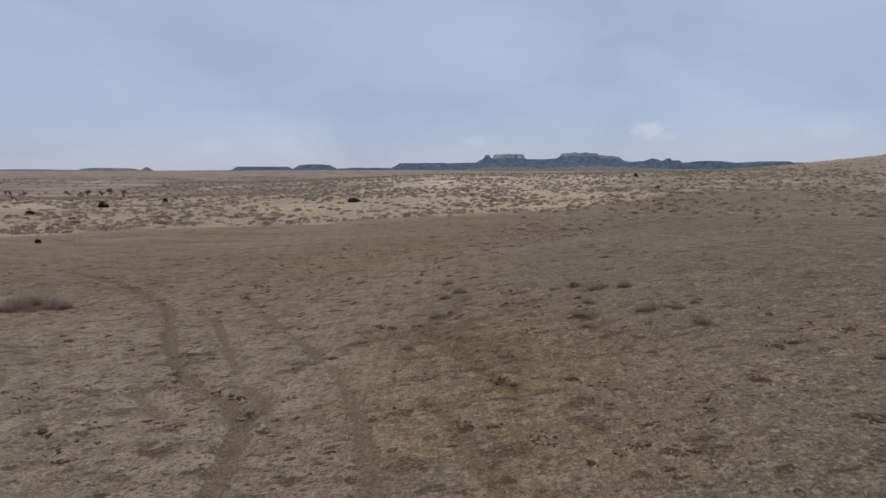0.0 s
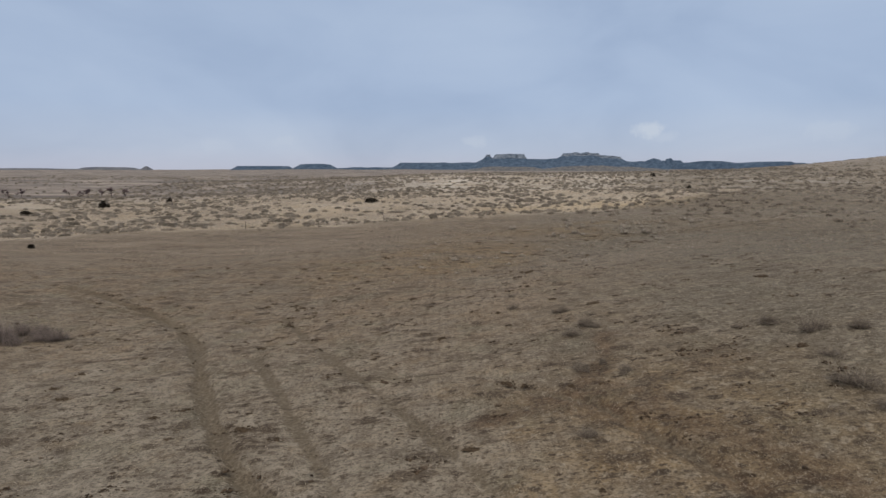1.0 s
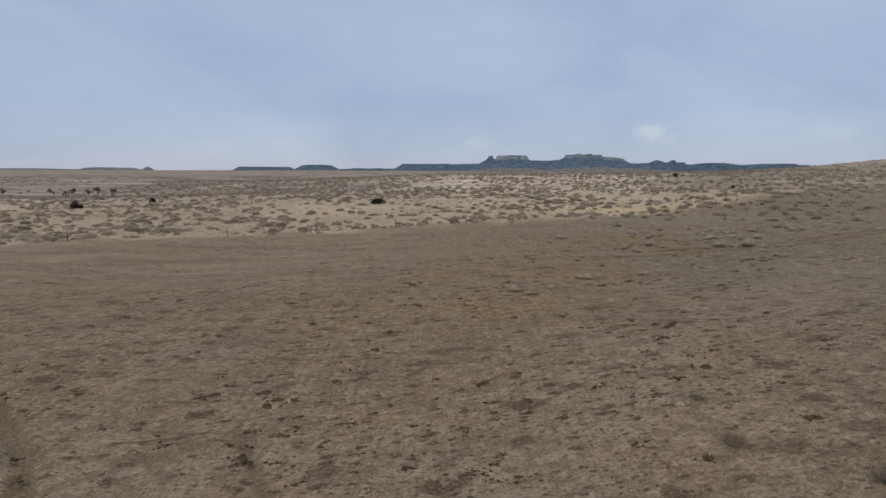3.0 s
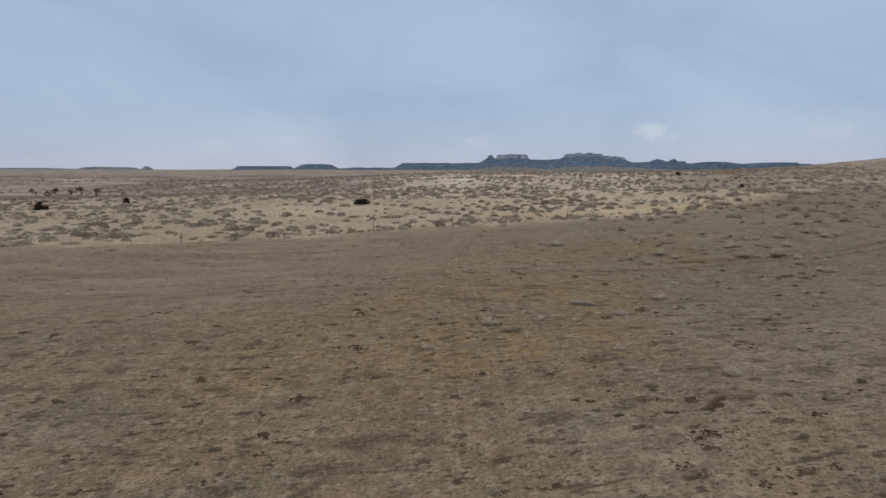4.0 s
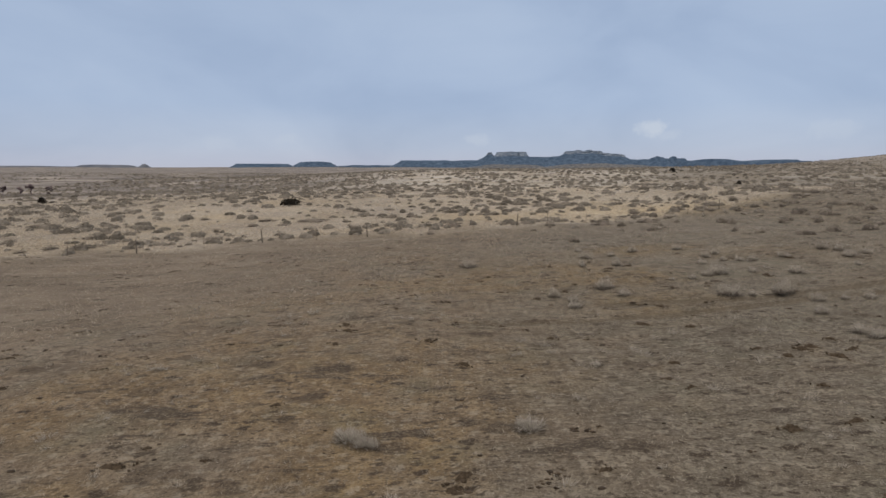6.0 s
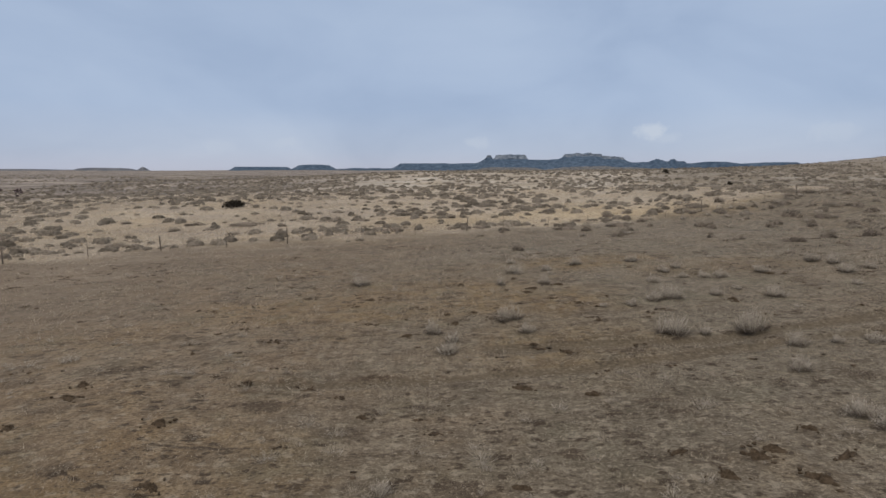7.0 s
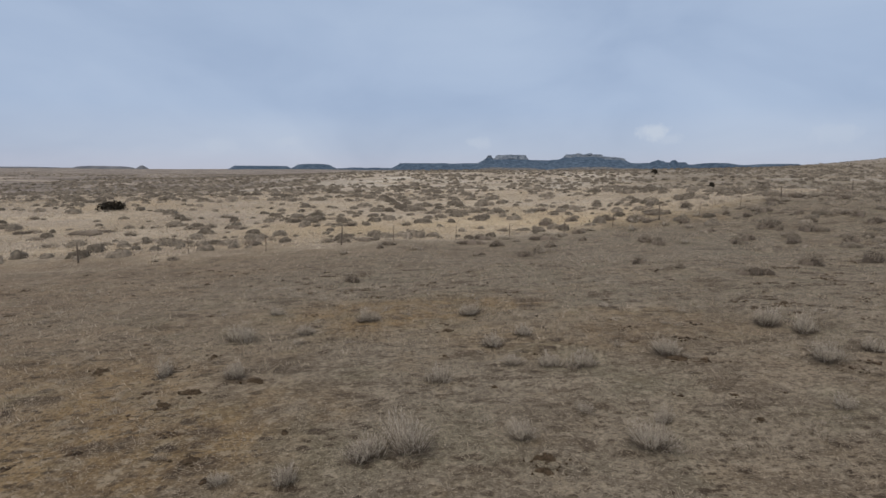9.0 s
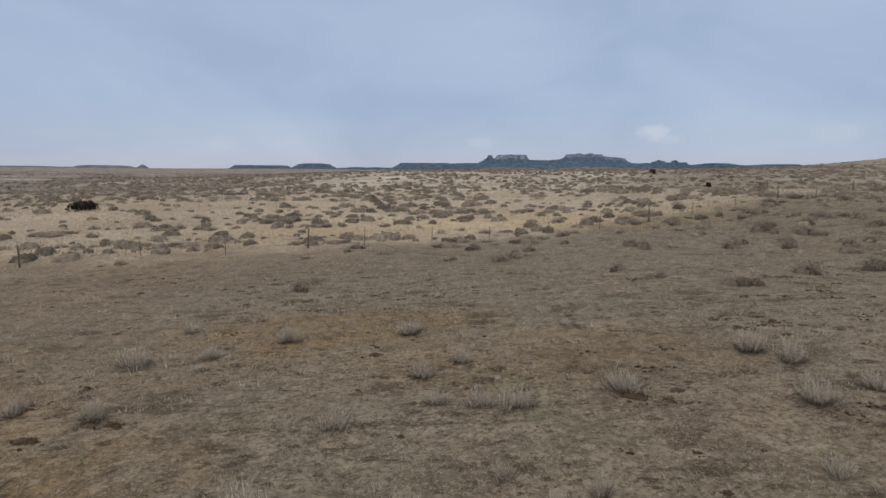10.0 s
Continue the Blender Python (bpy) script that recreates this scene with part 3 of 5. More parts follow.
def build_mesa(name, label, start, end, rise, distance, cliff=0.0, seed=1, slope=HAZED_FOREST, talus=1.5, rough=0.10, taper=0.0, waver=1.0):
    """A flat-topped mesa between two bearings (degrees), rising over eye level. cliff: the share of its height that is a cliff."""
    rng = np.random.default_rng(seed)
    mid, half = radians((start + end) / 2), radians(end - start) / 2
    cx, cy = MID.x + distance * math.sin(mid), MID.y + distance * math.cos(mid)
    base = float(lie(cx, cy)) - 6
    top = MID.z + rise - base
    a, b = distance * math.tan(half), max(60.0, min(240.0, distance * math.tan(half) * 0.6))
    n = max(72, int(a / 6))
    th = np.linspace(0, 2 * math.pi, n, endpoint=False)
    cs, sn = np.cos(th), np.sin(th)
    ex = 0.45
    px, py = np.sign(cs) * np.abs(cs) ** ex * a, np.sign(sn) * np.abs(sn) ** ex * b
    gully = sum(rng.uniform(0.3, 1) / k * np.sin(k * th * rng.integers(3, 8) + rng.uniform(0, 6.3)) for k in (1, 2, 3, 5, 8))
    levels = [0, 0.15, 0.3, 0.45, 0.6, 0.75, 0.88, 1.0] if not cliff else [0, 0.15, 0.3, (1 - cliff) * 0.75, 1 - cliff, 1 - cliff + 0.03, 1 - cliff * 0.5, 1 - cliff * 0.45, 0.97, 1.0]
    rings = []
    crest = waver * top * 0.05 * (vnoise(px, px * 0, a / 3 + 8, seed) + 0.7 * vnoise(px, px * 0, a / 9 + 5, seed + 1) + 0.4 * vnoise(px, py, 14, seed + 2)) - taper * top * np.abs(px / a) ** 3
    for u in levels:
        body = u / max(1e-6, 1 - cliff) if u < 1 - cliff else 1.0
        out = talus * top * (1 - min(1.0, body)) ** 1.12 + (0.0 if u < 1 - cliff else -0.75 * top * (u - 1 + cliff))
        out = out + gully * rough * top * (1.15 - u) + rng.normal(0, 0.02 * top, n)
        r = np.hypot(px, py)
        s = (r + out) / r
        z = base + top * u + crest * u ** 2 + rng.normal(0, 0.008 * top, n)
        rings.append(np.stack([px * s, py * s, z], 1))
    rings.append(np.stack([px * 0.5, py * 0.5, base + top * 1.01 + crest], 1))
    verts = np.concatenate(rings + [np.array([[0, 0, base + top * 1.01]])])
    turn = np.array([[math.cos(mid), math.sin(mid)], [-math.sin(mid), math.cos(mid)]])
    verts[:, :2] = verts[:, :2] @ turn.T + (cx, cy)
    quads, steep = [], []
    for k in range(len(rings) - 1):
        i = np.arange(n)
        j = (i + 1) % n
        quads.append(np.stack([k * n + i, k * n + j, (k + 1) * n + j, (k + 1) * n + i], 1))
        u = levels[k] if k < len(levels) else 1.0
        steep += [1 if cliff and 1 - cliff <= u < 0.999 else 0] * n
    quads, steep = np.concatenate(quads), np.array(steep)
    k, i = len(rings) - 1, np.arange(n)
    cap = np.stack([k * n + i, k * n + (i + 1) % n, np.full(n, len(verts) - 1), np.full(n, len(verts) - 1)], 1)
    thing = tagged(new(name), label, "mesa", "mesas on the skyline")
    thing.location = (cx, cy, base)
    local = verts - np.array([cx, cy, base])
    slopes = np.concatenate([quads[steep == 0], cap])
    tris = np.concatenate([slopes[:, [0, 1, 2]], slopes[:-n][:, [0, 2, 3]]])
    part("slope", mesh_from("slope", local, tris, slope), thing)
    if cliff:
        c = quads[steep == 1]
        part("cliff", mesh_from("cliff", local, np.concatenate([c[:, [0, 1, 2]], c[:, [0, 2, 3]]]), HAZED_CLIFF), thing, "pale rock cliff band, hazed blue-grey in its colour")
    return thing


DARK = "dark forested mesa ridge far on the horizon, hazed blue in its colour"
PALE = "flat-topped mesa with pale cliffs over forested slopes"
build_mesa("mesa", "low brown butte on the far plain", -31.2, -27.3, 25, 4750, seed=3, slope=HAZED_BUTTE, talus=2.5, taper=0.2)
build_mesa("mesa", "small pointed butte on the far plain", -26.6, -26.35, 31, 4700, seed=4, slope=HAZED_BUTTE, talus=1.6)
build_mesa("mesa", "long low brown rise on the far plain", -42.0, -31.5, 16, 4700, seed=19, slope=HAZED_BUTTE, talus=4.0, taper=0.3)
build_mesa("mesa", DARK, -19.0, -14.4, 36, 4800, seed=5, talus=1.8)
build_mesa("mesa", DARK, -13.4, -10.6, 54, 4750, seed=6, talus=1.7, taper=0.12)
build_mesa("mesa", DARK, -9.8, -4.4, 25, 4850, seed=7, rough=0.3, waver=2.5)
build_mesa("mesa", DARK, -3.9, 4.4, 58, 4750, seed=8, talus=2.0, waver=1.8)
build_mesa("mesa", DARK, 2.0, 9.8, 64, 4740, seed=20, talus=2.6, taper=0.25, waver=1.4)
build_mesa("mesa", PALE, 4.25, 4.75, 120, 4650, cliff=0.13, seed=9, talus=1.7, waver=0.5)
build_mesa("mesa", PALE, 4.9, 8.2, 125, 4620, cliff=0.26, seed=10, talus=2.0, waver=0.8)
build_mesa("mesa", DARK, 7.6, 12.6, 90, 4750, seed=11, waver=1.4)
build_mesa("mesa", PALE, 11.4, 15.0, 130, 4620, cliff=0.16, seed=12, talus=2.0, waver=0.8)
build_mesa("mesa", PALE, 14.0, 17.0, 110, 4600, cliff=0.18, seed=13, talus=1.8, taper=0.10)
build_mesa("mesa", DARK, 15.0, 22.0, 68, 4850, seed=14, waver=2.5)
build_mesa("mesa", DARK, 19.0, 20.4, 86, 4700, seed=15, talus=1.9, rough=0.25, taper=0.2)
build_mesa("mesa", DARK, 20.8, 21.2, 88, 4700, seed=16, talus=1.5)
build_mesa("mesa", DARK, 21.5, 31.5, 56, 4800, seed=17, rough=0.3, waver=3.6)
build_mesa("mesa", "low brown wooded rise below the mesas", 3.2, 9.5, 24, 3600, seed=18, slope=HAZED_FOOTHILL, talus=4.0, taper=0.5, waver=3.0)
build_mesa("mesa", "low brown wooded rise below the mesas", 10.6, 20.0, 27, 3500, seed=21, slope=HAZED_FOOTHILL, talus=4.0, taper=0.5, waver=3.0)


# ---- shrubs and grass ----
def stems(rng, count, radius, height, wide, lean, base=0.0, stray=0.16):
    """Tapered three-sided stems fanning out of one crown: verts and triangles."""
    ang, far_out = rng.uniform(0, 2 * math.pi, count), radius * np.sqrt(rng.uniform(0, 1, count))
    root = np.stack([np.cos(ang) * far_out * 0.45, np.sin(ang) * far_out * 0.45, np.full(count, base)], 1)
    tall = height * rng.uniform(0.55, 1.0, count) * (1 - 0.45 * (far_out / radius) ** 2)
    turn = ang + rng.normal(0, 0.7, count)
    tip = root + np.stack([np.cos(turn) * far_out * lean + rng.normal(0, stray, count) * radius, np.sin(turn) * far_out * lean + rng.normal(0, stray, count) * radius, tall], 1)
    return spikes(rng, root, tip, wide)


def spikes(rng, root, tip, wide):
    count = len(root)
    spin = rng.uniform(0, 2 * math.pi, count)
    ring = [root + wide * np.stack([np.cos(spin + k * 2.094), np.sin(spin + k * 2.094), np.zeros(count)], 1) for k in range(3)]
    verts = np.stack(ring + [tip], 1).reshape(-1, 3)
    i = np.arange(count) * 4
    faces = np.concatenate([np.stack([i + a, i + b, i + 3], 1) for a, b in ((0, 1), (1, 2), (2, 0))])
    return verts, faces


def leaflets(rng, centres, size):
    """Small tilted leaf blades round the given centres."""
    count = len(centres)
    a = rng.normal(0, 1, (count, 3))
    b = rng.normal(0, 1, (count, 3))
    a /= np.linalg.norm(a, axis=1)[:, None]
    b = b - (a * b).sum(1)[:, None] * a
    b /= np.linalg.norm(b, axis=1)[:, None]
    s = size * rng.uniform(0.6, 1.4, count)[:, None]
    verts = np.stack([centres - a * s, centres + b * s * 0.45, centres + a * s, centres - b * s * 0.45], 1).reshape(-1, 3)
    i = np.arange(count) * 4
    return verts, np.concatenate([np.stack([i, i + 1, i + 2], 1), np.stack([i, i + 2, i + 3], 1)])


def joined(*pieces):
    verts, faces, at = [], [], 0
    for v, f in pieces:
        verts.append(v)
        faces.append(f + at)
        at += len(v)
    return np.concatenate(verts), np.concatenate(faces)


def dome(rng, count, radius, height, low=0.15):
    """Points through an uneven dome, denser towards its skin."""
    ang, u = rng.uniform(0, 2 * math.pi, count), rng.uniform(0, 1, count) ** 0.45
    rise = rng.uniform(low, 1, count)
    lobes = 1 + 0.28 * np.sin(3 * ang + rng.uniform(0, 6)) + 0.18 * np.sin(5 * ang + rng.uniform(0, 6))
    r = radius * u * lobes * np.sqrt(np.maximum(0.02, 1 - (rise * 0.93) ** 2))
    return np.stack([np.cos(ang) * r, np.sin(ang) * r, rise * height * (0.8 + 0.2 * u)], 1)


def cushion(rng, sides, rings, height):
    """An uneven low cushion of closely set twigs: verts and triangles."""
    th = np.linspace(0, 2 * math.pi, sides, endpoint=False)
    rim = 0.82 * (1 + 0.22 * np.sin(2 * th + rng.uniform(0, 6)) + 0.16 * np.sin(3 * th + rng.uniform(0, 6)) + rng.normal(0, 0.12, sides))
    verts, faces = [], []
    for k in range(rings):
        u = 1 - k / rings
        z = height * (math.sqrt(max(0.0, 1 - u * u)) - 0.08 * (k == 0)) + rng.normal(0, 0.11 * height, sides) * (k > 0)
        r = rim * u * (1 + rng.normal(0, 0.10, sides))
        verts.append(np.stack([np.cos(th) * r, np.sin(th) * r, z], 1))
    verts.append(np.array([[0, 0, height * rng.uniform(0.85, 1.1)]]))
    i = np.arange(sides)
    j = (i + 1) % sides
    for k in range(rings - 1):
        lo, hi = k * sides, (k + 1) * sides
        faces += [np.stack([lo + i, lo + j, hi + j], 1), np.stack([lo + i, hi + j, hi + i], 1)]
    top = (rings - 1) * sides
    faces.append(np.stack([top + i, top + j, np.full(sides, rings * sides)], 1))
    return np.concatenate(verts), np.concatenate(faces)


def sage_kind(seed, radius, height, shoot, crowns, base, count, leaves, blade, twigs=1, fine=0.0085, core=False):
    """The three meshes of one kind of shrub: dark woody base, shoots, small leaves. It grows as several crowns of unlike height."""
    rng = np.random.default_rng(seed)
    wood, shoots, leaf = [], [], []
    for k in range(crowns):
        off = np.array([*(rng.normal(0, 0.27, 2) * radius), 0.0]) * (k > 0)
        tall = height * (1.0 if k == 0 else rng.uniform(0.45, 0.95))
        wide = radius * rng.uniform(0.45, 0.65)
        for pile, (v, f) in ((wood, stems(rng, base, wide, tall * 0.62, 0.011, 1.3)), (wood, stems(rng, base, wide, tall * 0.36, 0.016, 1.15)),
                             (shoots, stems(rng, count, wide, tall, fine, rng.uniform(0.5, 1.0), 0.0, 0.12)),
                             (leaf, leaflets(rng, dome(rng, leaves, wide * 1.15, tall * 0.8), blade))):
            if pile is shoots:
                k4 = rng.integers(0, len(v) // 4, count * twigs)
                foot, head = v[k4 * 4], v[k4 * 4 + 3]
                at = foot + (head - foot) * rng.uniform(0.3, 0.9, (count * twigs, 1))
                twig = at + rng.normal(0, 0.055, (count * twigs, 3)) + (head - foot) * 0.10 + (0, 0, 0.035)
                v, f = joined((v, f), spikes(rng, at, twig, fine * 0.7))
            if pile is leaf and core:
                # a solid dome in the dark twig colour fills the crown's inside
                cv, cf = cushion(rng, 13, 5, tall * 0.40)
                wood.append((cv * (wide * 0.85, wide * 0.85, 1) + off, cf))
            lean = rng.normal(0, 0.16, 2)
            v = v + off
            v[:, :2] += v[:, 2:] * lean
            pile.append((v, f))
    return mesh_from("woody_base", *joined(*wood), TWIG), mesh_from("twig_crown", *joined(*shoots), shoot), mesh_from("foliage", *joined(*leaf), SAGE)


NEAR_KINDS = [sage_kind(20 + k, r, h, PALE_TIP, 7, 24, 23, 40, 0.013, 6, 0.0068) for k, (r, h) in enumerate([(0.58, 0.88), (0.66, 0.78), (0.52, 0.70), (0.76, 0.90), (0.62, 0.64), (0.54, 0.84)])]
DARK_KINDS = [sage_kind(60 + k, r, h, SHOOT, 6, 18, 45, 60, 0.022) for k, (r, h) in enumerate([(0.60, 0.62), (0.75, 0.58), (0.50, 0.66), (0.90, 0.68), (0.65, 0.74)])]
SPARSE_KINDS = [sage_kind(100 + k, r, h, TIP, 5, 10, 18, 16, 0.026) for k, (r, h) in enumerate([(0.50, 0.85), (0.62, 0.72), (0.44, 0.70), (0.70, 0.80)])]
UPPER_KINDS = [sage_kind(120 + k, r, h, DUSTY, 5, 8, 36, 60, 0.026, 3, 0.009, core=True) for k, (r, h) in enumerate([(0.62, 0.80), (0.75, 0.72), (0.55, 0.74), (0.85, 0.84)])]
THICKET_KINDS = [sage_kind(150 + k, r, h, BRIAR, 7, 8, 34, 12, 0.02, 3, 0.0085) for k, (r, h) in enumerate([(0.80, 0.85), (0.95, 0.75), (0.70, 0.90)])]
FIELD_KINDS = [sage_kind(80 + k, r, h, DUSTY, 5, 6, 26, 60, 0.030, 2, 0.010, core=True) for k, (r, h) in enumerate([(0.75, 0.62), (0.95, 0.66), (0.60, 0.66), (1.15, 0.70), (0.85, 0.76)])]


def shrub(name, label, kind, x, y, size, turn, group, squat=1.0):
    thing = tagged(new(name), label, "shrub", group)
    thing.matrix_basis = pose(x, y, float(land(x, y)) - 0.03, 0, 0, turn) @ Matrix.Diagonal((size, size, size * squat, 1))
    for piece, me in zip(("woody_base", "twig_crown", "foliage"), kind):
        part(piece, me, thing)
    return thing


def scattered(rng, count, x0, x1, y0, y1, keep):
    x, y = rng.uniform(x0, x1, count), rng.uniform(y0, y1, count)
    ok = rng.uniform(0, 1, count) < keep(x, y)
    return x[ok], y[ok]


def off_track(x, y):
    return 1 - 0.92 * worn(x, y)[0]


PALE_LABEL = "pale grey dormant rabbitbrush with fine upright twigs"
DARK_LABEL = "grey-brown sagebrush on dry rangeland"
# shrubs one by one: place and width
FIRST_SHRUBS = [(14.5, 17.8, 0.94), (11.1, 23.5, 1.32), (6.7, 25.4, 1.08), (11.1, 26.1, 1.15), (9.8, 26.4, 1.71), (-1.6, 26.5, 1.12), (7.0, 27.2, 2.28), (7.8, 29.7, 1.22),
                (1.1, 31.6, 1.18), (10.4, 31.9, 1.65), (-0.4, 32.4, 1.45), (9.1, 32.7, 2.19), (0.5, 32.8, 0.90), (6.8, 34.4, 0.83), (8.1, 34.4, 1.98), (0.3, 37.4, 1.49),
                (1.6, 38.0, 1.11), (1.3, 38.5, 1.49), (0.5, 41.4, 1.47), (-1.8, 44.0, 1.30), (-1.5, 46.9, 0.94)]
MIDDLE_SHRUBS = [(2.5, 57.8, 1.16), (6.3, 60.1, 1.01), (0.0, 62.3, 0.99), (-8.0, 64.8, 0.98), (-0.5, 68.1, 1.11), (-4.8, 68.5, 1.53), (-2.2, 68.7, 1.00), (2.2, 69.2, 1.19),
                 (1.2, 72.5, 1.19), (0.7, 72.9, 1.47), (5.6, 73.0, 2.08), (8.8, 78.8, 0.87), (20.6, 80.6, 1.75), (20.5, 81.5, 1.93)]
SLOPE_SHRUBS_A = [(21.0, 85.1, 1.03), (25.0, 87.4, 0.83), (23.8, 87.5, 0.66), (22.4, 87.6, 1.15), (10.2, 88.6, 1.15), (20.0, 89.4, 0.68), (18.8, 89.4, 1.27), (21.8, 89.6, 1.42),
                  (10.5, 90.1, 0.92), (13.5, 90.8, 1.05), (9.7, 91.5, 1.01), (12.9, 92.8, 1.51), (17.4, 94.0, 0.48), (18.7, 94.0, 0.81), (20.1, 94.8, 1.65), (25.8, 95.1, 1.41),
                  (20.8, 95.2, 1.47), (23.2, 95.5, 0.88), (26.5, 96.2, 0.64), (30.6, 96.4, 0.74), (24.9, 96.9, 0.66), (21.4, 99.1, 1.17), (32.1, 99.4, 1.37), (15.6, 99.8, 0.94),
                  (33.7, 100.0, 0.99), (25.5, 100.0, 1.03), (24.6, 100.3, 1.11), (23.6, 100.3, 0.83), (13.4, 100.5, 0.87), (28.2, 100.7, 1.33), (33.0, 102.1, 1.24), (23.2, 102.3, 1.10)]
SLOPE_SHRUBS_B = [(5.1, 102.4, 1.66), (32.5, 103.1, 1.37), (24.3, 103.3, 1.00), (14.5, 103.9, 1.75), (16.6, 104.4, 0.95), (18.7, 105.9, 1.18), (22.7, 106.5, 1.76), (28.0, 107.1, 0.61),
                  (14.6, 107.5, 1.01)]
UPPER_SHRUBS = [(37.0, 112.8, 1.69), (34.2, 115.0, 1.02), (42.3, 116.7, 2.38), (16.3, 116.7, 1.65), (32.8, 117.6, 1.24), (47.0, 118.4, 2.27), (51.6, 127.0, 1.52), (44.1, 129.0, 1.80),
                (38.3, 129.7, 2.62), (45.6, 130.2, 1.51), (37.9, 131.2, 1.69), (51.6, 132.4, 2.20), (26.0, 133.1, 1.43), (58.0, 133.6, 1.78), (49.9, 135.4, 2.26), (54.1, 135.8, 1.30),
                (58.9, 137.0, 1.87), (32.3, 138.9, 0.97), (55.7, 140.7, 1.27), (45.0, 141.5, 1.79), (51.4, 142.2, 1.38), (54.1, 143.8, 2.29), (50.4, 144.4, 1.42), (42.3, 147.0, 3.19),
                (64.9, 148.5, 2.24), (32.8, 149.5, 2.56), (39.7, 149.6, 2.29), (36.1, 151.4, 1.99), (50.1, 153.7, 4.34)]
MEADOW_SHRUBS = [(5.5, 138.2, 1.64), (-47.8, 141.3, 2.04), (-5.5, 142.6, 1.56), (-74.4, 143.1, 2.90), (-58.2, 147.0, 2.78), (-23.3, 147.3, 2.99), (-16.5, 147.3, 6.41), (-1.1, 147.9, 2.94),
                 (-4.7, 148.4, 2.01), (-33.8, 148.7, 2.09), (11.1, 149.2, 3.19), (-12.5, 149.7, 1.43), (17.3, 150.6, 2.57), (-9.2, 150.7, 1.77), (-71.0, 151.8, 3.03), (5.5, 153.0, 2.73),
                 (8.2, 154.6, 1.73), (0.6, 154.7, 1.78), (-10.1, 155.8, 3.02), (19.7, 156.4, 1.05), (-29.0, 156.6, 2.97), (-6.1, 158.1, 3.05), (19.5, 163.4, 2.34), (-39.4, 167.6, 1.49),
                 (2.7, 168.9, 1.80), (12.8, 169.1, 1.23), (-11.1, 174.1, 1.38), (-19.4, 176.4, 1.46), (-6.2, 178.1, 1.41), (-62.9, 214.4, 3.45)]
rng = np.random.default_rng(7)
for spots, group, kinds, name, label, nominal, squat in (
        (SLOPE_SHRUBS_A + SLOPE_SHRUBS_B, "rabbitbrush on the grazed slope", NEAR_KINDS, "rabbitbrush", PALE_LABEL, 1.32, 1.22),
        (MIDDLE_SHRUBS, "rabbitbrush on the grazed flat", NEAR_KINDS, "rabbitbrush", PALE_LABEL, 1.55, 0.80),
        (FIRST_SHRUBS, "sagebrush on the first knoll", DARK_KINDS, "sagebrush", DARK_LABEL, 1.55, 0.85),
        (UPPER_SHRUBS, "sagebrush below the fence", UPPER_KINDS, "sagebrush", DARK_LABEL, 1.45, 1.15),
        (MEADOW_SHRUBS, "broad sagebrush in the cured meadow", FIELD_KINDS, "sagebrush", "broad grey-brown sagebrush among pale cured grass", 1.70, 0.70)):
    for x, y, wide in spots:
        size = min(1.0 if kinds is NEAR_KINDS else 2.2, max(0.45, wide / nominal))
        shrub(name, label, kinds[rng.integers(len(kinds))], x, y, size, rng.uniform(0, 360), group, squat * rng.uniform(0.85, 1.15) / max(1.0, size) ** 0.5)
# the wide low thicket beside the wheel track
for x, y in ((-34.6, 43.2), (-33.4, 43.0), (-32.4, 43.6), (-31.5, 43.4), (-30.6, 44.2), (-29.7, 44.4), (-31.0, 45.2), (-32.2, 45.0), (-33.6, 44.4)):
    shrub("sagebrush", "leafless purplish-brown thicket shrub beside the wheel track", THICKET_KINDS[rng.integers(3)], x, y, rng.uniform(1.1, 1.5), rng.uniform(0, 360), "thicket by the track", rng.uniform(0.95, 1.35))


# shrubs grown up along the fence line
for k in range(45):
    x = rng.uniform(12, 84)
    y = float(np.interp(x, FENCE_X, FENCE_Y)) + rng.normal(0, 3.4)
    shrub("sagebrush", "grey-brown sagebrush grown up along the fence", (SPARSE_KINDS if k % 3 else FIELD_KINDS)[rng.integers(4)], x, y, rng.uniform(0.9, 1.7), rng.uniform(0, 360), "sagebrush along the fence")
# nearest sagebrush beyond the fence, one by one
sx, sy = scattered(rng, 900, -58, 58, 108, 170, lambda x, y: (beyond_fence(x, y) > 2.0) * (beyond_fence(x, y) < 24) * (1 - 0.85 * golden_strip(x, y)) * (0.35 + 0.65 * (vnoise(x, y, 11, 21) > -0.15)))
for x, y in list(zip(sx, sy))[::3][:110]:
    shrub("sagebrush", DARK_LABEL, FIELD_KINDS[rng.integers(5)], x, y, rng.uniform(0.6, 1.4), rng.uniform(0, 360), "sagebrush in the cured meadow", rng.uniform(0.75, 1.0))
# scattered shrubs on the pasture, thickening up the slope to the fence
sx, sy = scattered(rng, 1500, -5, 78, 76, 158, lambda x, y: (beyond_fence(x, y) < -1) * ((x > 37 + 0.45 * (y - 95)) | (y > 126)) * (0.12 + 0.5 * (vnoise(x, y, 9, 36) > 0.0)))
for x, y in list(zip(sx, sy))[::2][:100]:
    pale = rng.uniform() < 0.5
    shrub("rabbitbrush" if pale else "sagebrush", PALE_LABEL if pale else DARK_LABEL, (SPARSE_KINDS if pale else UPPER_KINDS)[rng.integers(4)], x, y, rng.uniform(0.5, 1.25), rng.uniform(0, 360), "shrubs on the pasture")


